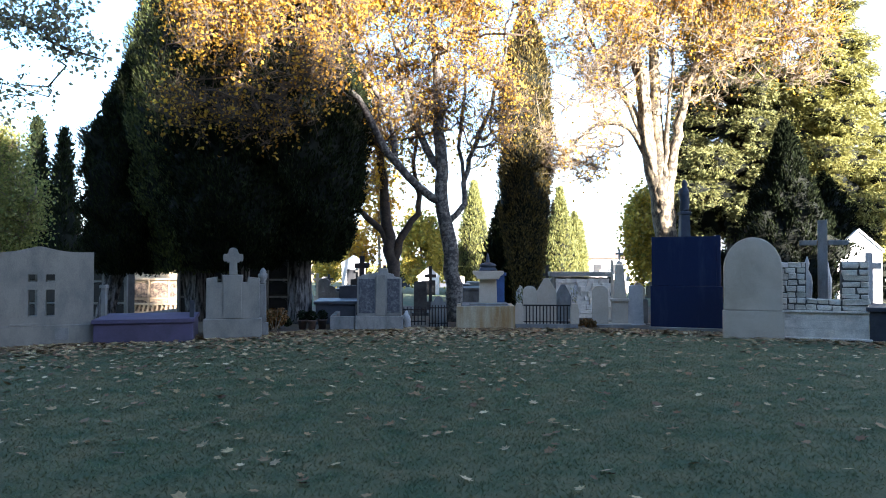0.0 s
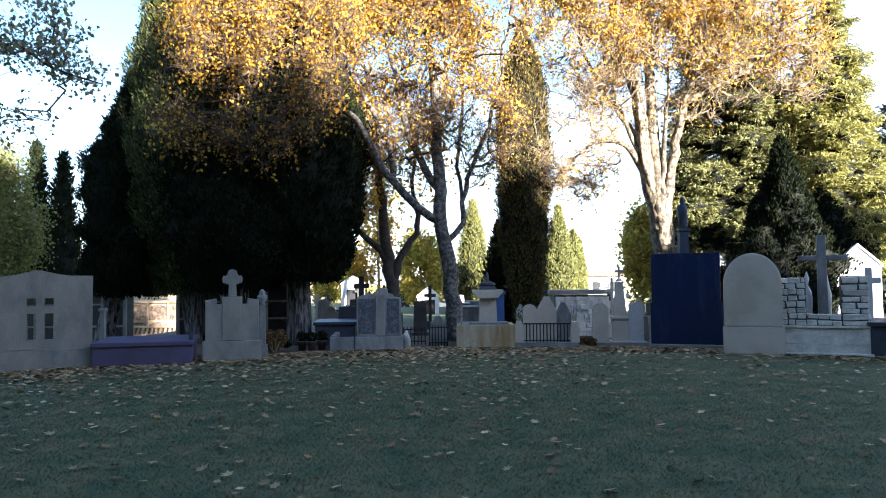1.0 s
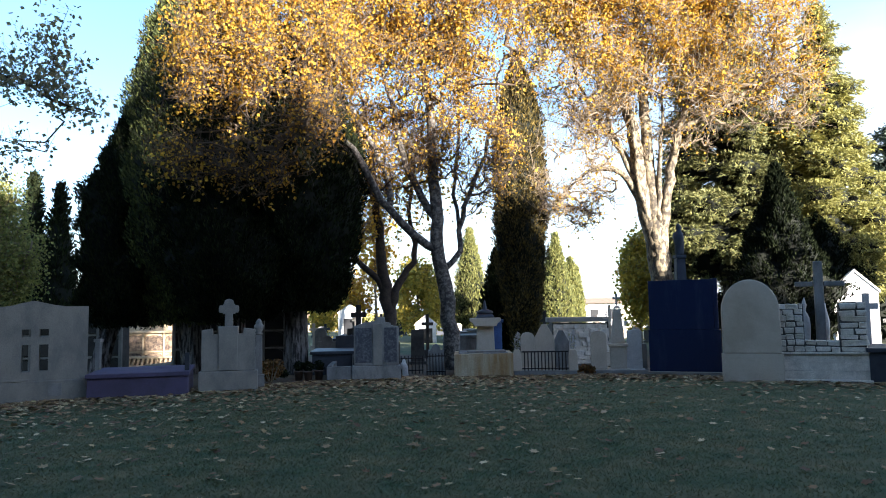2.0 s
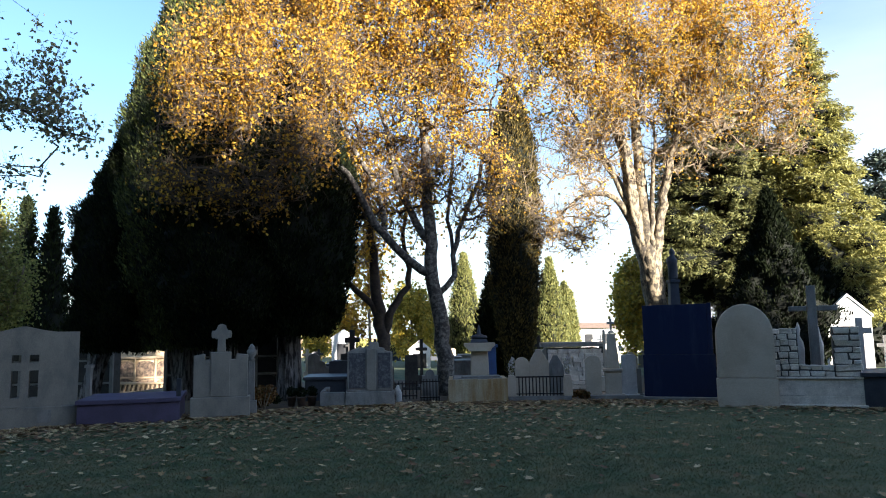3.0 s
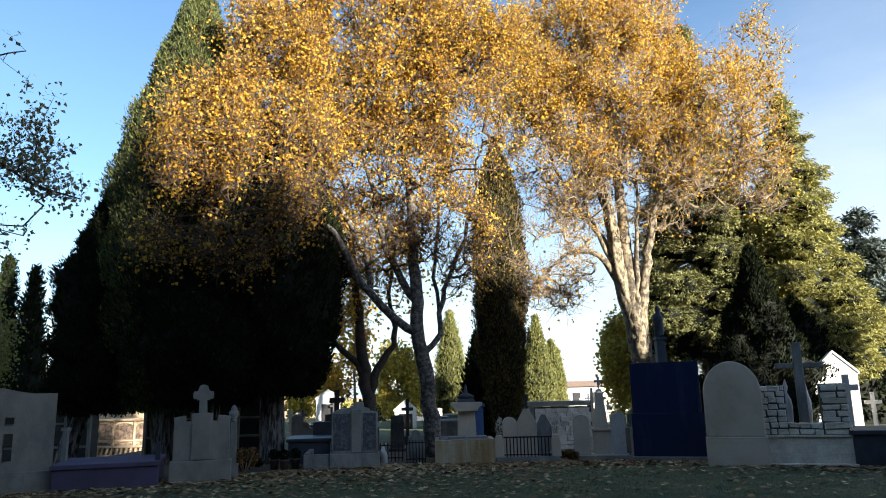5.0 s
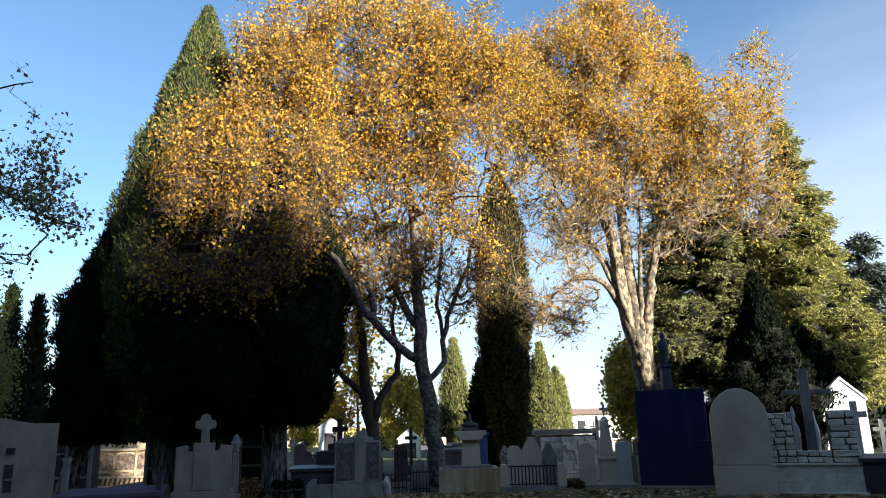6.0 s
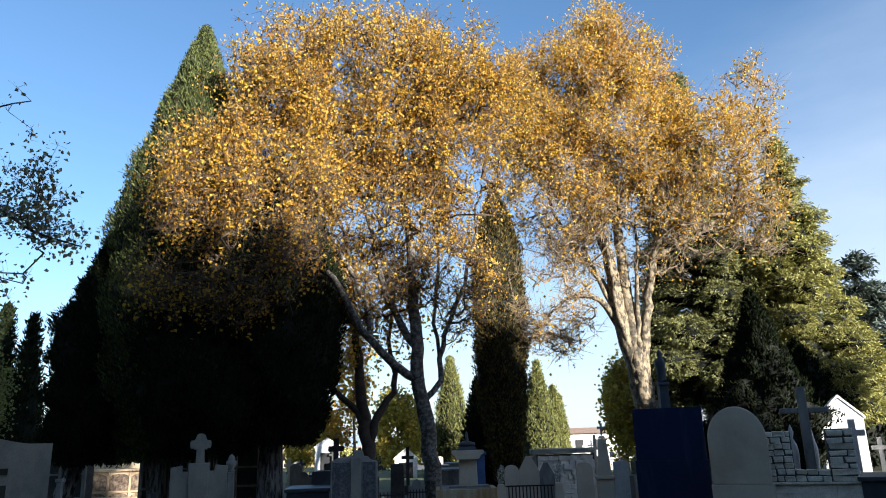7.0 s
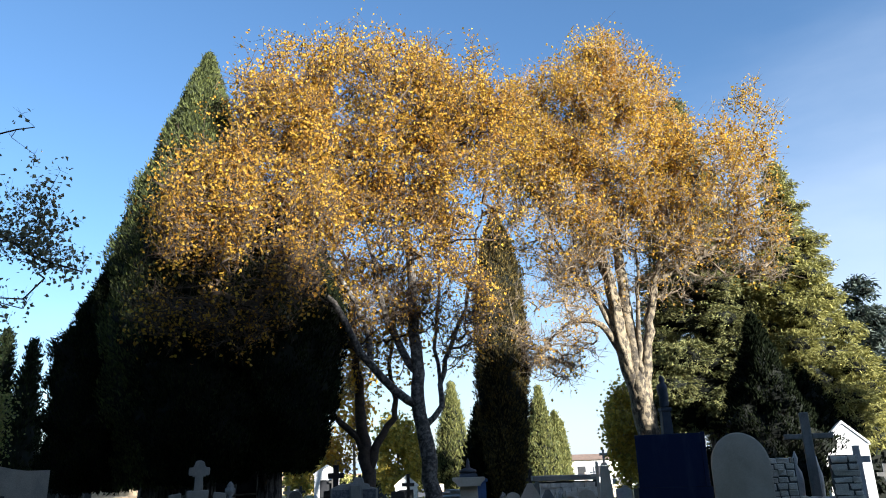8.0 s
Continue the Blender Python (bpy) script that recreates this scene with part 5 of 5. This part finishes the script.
# ---- walls of burial niches behind ----
def niche_wall(name, x0, x1, y, z0, z1, wide, mat, slab, label, rows=3, frame_mat="grey_stone"):
    t = thing(name, (x0 + x1) / 2, y, z0, 0, label, "niche wall")
    w = x1 - x0
    wall = part("wall", box(-w / 2, w / 2, 0.12, 0.7, -0.05, z1 - z0 - 0.14, 0.0), mat, t)
    part("cornice", box(-w / 2 - 0.06, w / 2 + 0.06, -0.06, 0.8, z1 - z0 - 0.136, z1 - z0, 0.02), frame_mat, t)
    n = max(1, round(w / wide))
    step, rise = w / n, (z1 - z0 - 0.2) / rows
    for i in range(n + 1):
        part("mullion", box(-w / 2 + i * step - 0.045, -w / 2 + i * step + 0.045, 0.0, 0.118, -0.03, z1 - z0 - 0.14, 0.008), frame_mat, t)
    for j in range(rows):
        for i in range(n):
            cx = -w / 2 + (i + 0.5) * step
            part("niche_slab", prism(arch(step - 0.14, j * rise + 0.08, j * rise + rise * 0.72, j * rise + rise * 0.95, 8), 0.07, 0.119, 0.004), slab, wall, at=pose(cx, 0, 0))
    for j in range(1, rows):
        part("shelf", box(-w / 2 + 0.047, w / 2 - 0.047, 0.01, 0.118, j * rise - 0.03, j * rise + 0.03, 0.006), frame_mat, t)
    return t


# run out to the left so the tomb's openings look shaded
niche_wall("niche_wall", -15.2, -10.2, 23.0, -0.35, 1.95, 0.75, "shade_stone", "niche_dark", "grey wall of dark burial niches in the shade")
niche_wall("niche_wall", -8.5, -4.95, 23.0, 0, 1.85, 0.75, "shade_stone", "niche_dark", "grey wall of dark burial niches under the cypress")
niche_wall("niche_wall", -20.6, -15.6, 44.0, -1.6, 0.75, 1.2, "cream", "frieze", "sunlit cream wall of arched burial niches", rows=2, frame_mat="cream")


def low_balustrade(x0, x1, y, z0, h):
    t = thing("low_balustrade", (x0 + x1) / 2, y, z0, 0, "low sunlit cream balustrade before the niche wall", "balustrade")
    w = (x1 - x0) / 2
    part("plinth", box(-w, w, 0, 0.3, -0.05, h * 0.4, 0.015), "cream", t)
    part("rail", box(-w - 0.04, w + 0.04, -0.03, 0.33, h - 0.12, h, 0.02), "cream", t)
    part("backing", box(-w, w, 0.2, 0.28, h * 0.402, h - 0.122, 0.0), "frieze", t)
    n = int(w * 2 / 0.26)
    bar = prism([(-0.06, h * 0.402), (0.03, h * 0.402), (0.12, h - 0.122), (0.03, h - 0.122)], 0.03, 0.17, 0.008)
    me = bpy.data.meshes.new("bar")
    bar.to_mesh(me)
    bar.free()
    me.materials.append(M["cream"])
    for k in range(n):
        piece("bar", me, t, at=pose(-w + 0.14 + k * (2 * w - 0.3) / max(1, n - 1), 0, 0))


low_balustrade(-20.4, -15.8, 43.2, -1.6, 0.85)


# ---- buildings behind ----
def small_house(x, y, w, d, wall_h, peak, label):
    t = thing("mausoleum", x, y, 0, facing(x, y), label, "mausoleum")
    h = w / 2
    part("wall", prism([(-h, -0.05), (h, -0.05), (h, wall_h), (0, peak), (-h, wall_h)], 0, d, 0.0), "plaster", t)
    for s in (-1, 1):
        a = [(0, peak + 0.03), (s * (h + 0.06), wall_h - 0.06), (s * (h + 0.06), wall_h + 0.02), (0, peak + 0.12)]
        part("roof", prism(a, -0.02, d + 0.1, 0.0), "plaster", t)
    part("door", box(-0.35, 0.35, -0.03, 0.0, 0.0, min(1.7, wall_h * 0.8), 0.01), "niche_dark", t, "dark door")


small_house(12.8, 22.0, 1.2, 1.8, 2.02, 2.58, "small whitewashed gabled mausoleum in the sun")
small_house(-0.75, 37.5, 1.1, 1.4, 0.95, 1.35, "small pale pedimented tomb in the sun")
small_house(-5.0, 40.0, 1.3, 1.6, 1.65, 2.0, "small white mausoleum among the graves")


def long_building(x, y, w, h):
    t = thing("low_building", x, y, 0, 0, "low white building with a brown tiled roof far behind", "building")
    part("wall", box(-w / 2, w / 2, 0, 5, -0.05, h, 0.0), "plaster", t)
    part("roof", prism([(-0.3, h + 0.004), (5.3, h + 0.004), (2.5, h + 0.5)], -w / 2 - 0.2, w / 2 + 0.2, 0.0), "roof_tile", t, at=pose(0, 0, 0, 0, 0, 90) @ Matrix.Translation((0, 0, 0)))
    for k in range(3):
        part("window", box(-w / 2 + 0.8 + k * 1.5, -w / 2 + 1.5 + k * 1.5, -0.03, 0.0, 0.8, 1.6, 0.01), "niche_dark", t)


long_building(14.2, 62.0, 7.0, 2.1)


# ---- rows of graves behind ----
def back_rows():
    rng = random.Random(17)
    styles = ["round", "peak", "shoulder", "flat"]
    mats = ["shade_stone", "grey_stone", "warm_stone", "grey_stone", "dark_granite"]
    words = {"shade_stone": "shade-dark", "grey_stone": "weathered grey", "warm_stone": "warm grey", "white_marble": "white marble", "dark_granite": "dark granite"}
    for y, x0, x1, step in ((22.6, -3.6, 6.2, 0.95), (25.4, -4.2, 9.4, 1.05), (29.5, -5.2, 13.5, 1.2), (34, -6.5, 16, 1.35), (39.5, -8, 20, 1.5), (50, -11, 24, 1.9)):
        x = x0
        while x < x1:
            px, py = x + rng.uniform(-0.25, 0.25), y + rng.uniform(-0.5, 0.5)
            x += step * rng.uniform(0.7, 1.4)
            if min(abs(px - 0.36), 9) < 0.45 and py < 23 or abs(px - 3.95) < 1.2 and py < 23 or abs(px - 2.75) < 0.9 and 22.5 < py < 26 or abs(px - 7.46) < 0.8 and 22 < py < 26.2:
                continue
            if 27 < py < 36 and -1.6 < px < 0.6:
                continue
            # nearer rows draw darker stones, standing in for their shade
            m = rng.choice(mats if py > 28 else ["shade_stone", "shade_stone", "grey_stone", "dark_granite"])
            k = rng.random()
            g = "graves behind"
            if k < 0.42:
                headstone(px, py, rng.uniform(0.4, 0.65), rng.uniform(0.7, 1.1), rng.choice(styles), m, words[m] + " headstone in the rows behind", 0.14, g, share=0.3)
            elif k < 0.76:
                cross_grave(px, py, rng.uniform(0.9, 1.6), m, words[m] + " grave cross in the rows behind", 0.11, rng.uniform(0.2, 0.3), g, share=0.3)
            else:
                box_tomb(px, py, rng.uniform(0.8, 1.0), rng.uniform(0.45, 0.8), 1.9, m, words[m] + " box tomb in the rows behind", 0.3, g)


back_rows()


# ---- the far edge: a wall, hedges and low hills ----
def hedge(x0, x1, y, h, seed, label, leaf="conifer"):
    rng = np.random.default_rng(seed)
    w = x1 - x0
    t = thing("hedge", (x0 + x1) / 2, y, 0, 0, label, "hedge")
    m = int(w / 1.5)
    blobs = [(-w / 2 + (i + 0.5) * w / m, rng.normal(0, 0.2), h * 0.48, w / m * 0.8, 0.7, h * rng.uniform(0.42, 0.58), 1) for i in range(m)]
    # added black box that gives the hedge its inner shade
    part("hedge_shade_body", box(-w / 2, w / 2, -0.45, 0.45, -0.03, h * 0.8, 0.1), "inner_shade", t)
    n = int(w * 420)
    c = in_blobs(rng, blobs, n, 0.75)
    c[:, 2] = np.maximum(c[:, 2], 0.02)
    L = rng.uniform(0.15, 0.35, n)
    piece("foliage", mesh_of("foliage", *kites(c, rng.normal(size=(n, 3)), rng.normal(size=(n, 3)), L, L * 0.55), M[leaf]), t, kind="stuff")


hedge(-34, -22, 40, 3.0, 120, "dense green hedge at the cemetery's edge")
# black-sprayed hedge put in for the shade under the conifers
hedge(10.5, 19.5, 30.5, 2.6, 121, "dense dark hedge added for the shade under the conifers", "cypress")
hedge(-60, -8, 75, 2.2, 122, "far hedge along the cemetery wall")
hedge(-8, 9, 58, 1.5, 124, "far low hedge before the cemetery wall")
hedge(20, 60, 70, 2.4, 123, "far hedge along the cemetery wall")


def perimeter():
    t = thing("cemetery_wall", 0, 66, 0, 0, "low whitewashed cemetery wall in the distance", "wall", kind="structure")
    part("wall", box(-70, 10, 0, 0.4, -0.05, 1.5, 0.0), "cream", t)
    part("coping", box(-70, 10, -0.06, 0.46, 1.504, 1.6, 0.0), "roof_tile", t)
    bm = bmesh.new()
    xs = np.linspace(-1800, 1800, 90)
    lo = [bm.verts.new((x, 1500, -5)) for x in xs]
    hi = [bm.verts.new((x, 1520, 18 + 10 * noise.noise((x * 0.002, 0, 1)) + 4 * noise.noise((x * 0.01, 0, 2)))) for x in xs]
    bk = [bm.verts.new((x, 1900, -5)) for x in xs]
    for i in range(89):
        bm.faces.new((lo[i], lo[i + 1], hi[i + 1], hi[i]))
        bm.faces.new((hi[i], hi[i + 1], bk[i + 1], bk[i]))
    me = bpy.data.meshes.new("backdrop")
    bm.to_mesh(me); bm.free()
    me.materials.append(M["hill"])
    tagged(new("backdrop", me), "low hazy hills on the horizon", "hills", kind="structure")


perimeter()
broadleaf("golden_tree", -7.0, 44.0, [([(-7, 44, -0.1), (-7, 44, 1.2), (-7, 44, 3)], 0.1, 0.03)], [(-7.0, 44, 2.0, 0.8, 0.8, 1.3, 4)], 160, 26, 0.2, M["twig"], M["sunlit_gold_leaf"], "small golden-green tree in the sun", 64, spread=0.26)
broadleaf("golden_tree", -5.9, 47.0, [([(-5.9, 47, -0.1), (-5.9, 47, 1.2), (-5.9, 47, 3)], 0.1, 0.03)], [(-5.9, 47, 1.9, 0.7, 0.8, 1.4, 4)], 160, 26, 0.2, M["twig"], M["sunlit_gold_leaf"], "small golden-green tree in the sun", 65, spread=0.26)
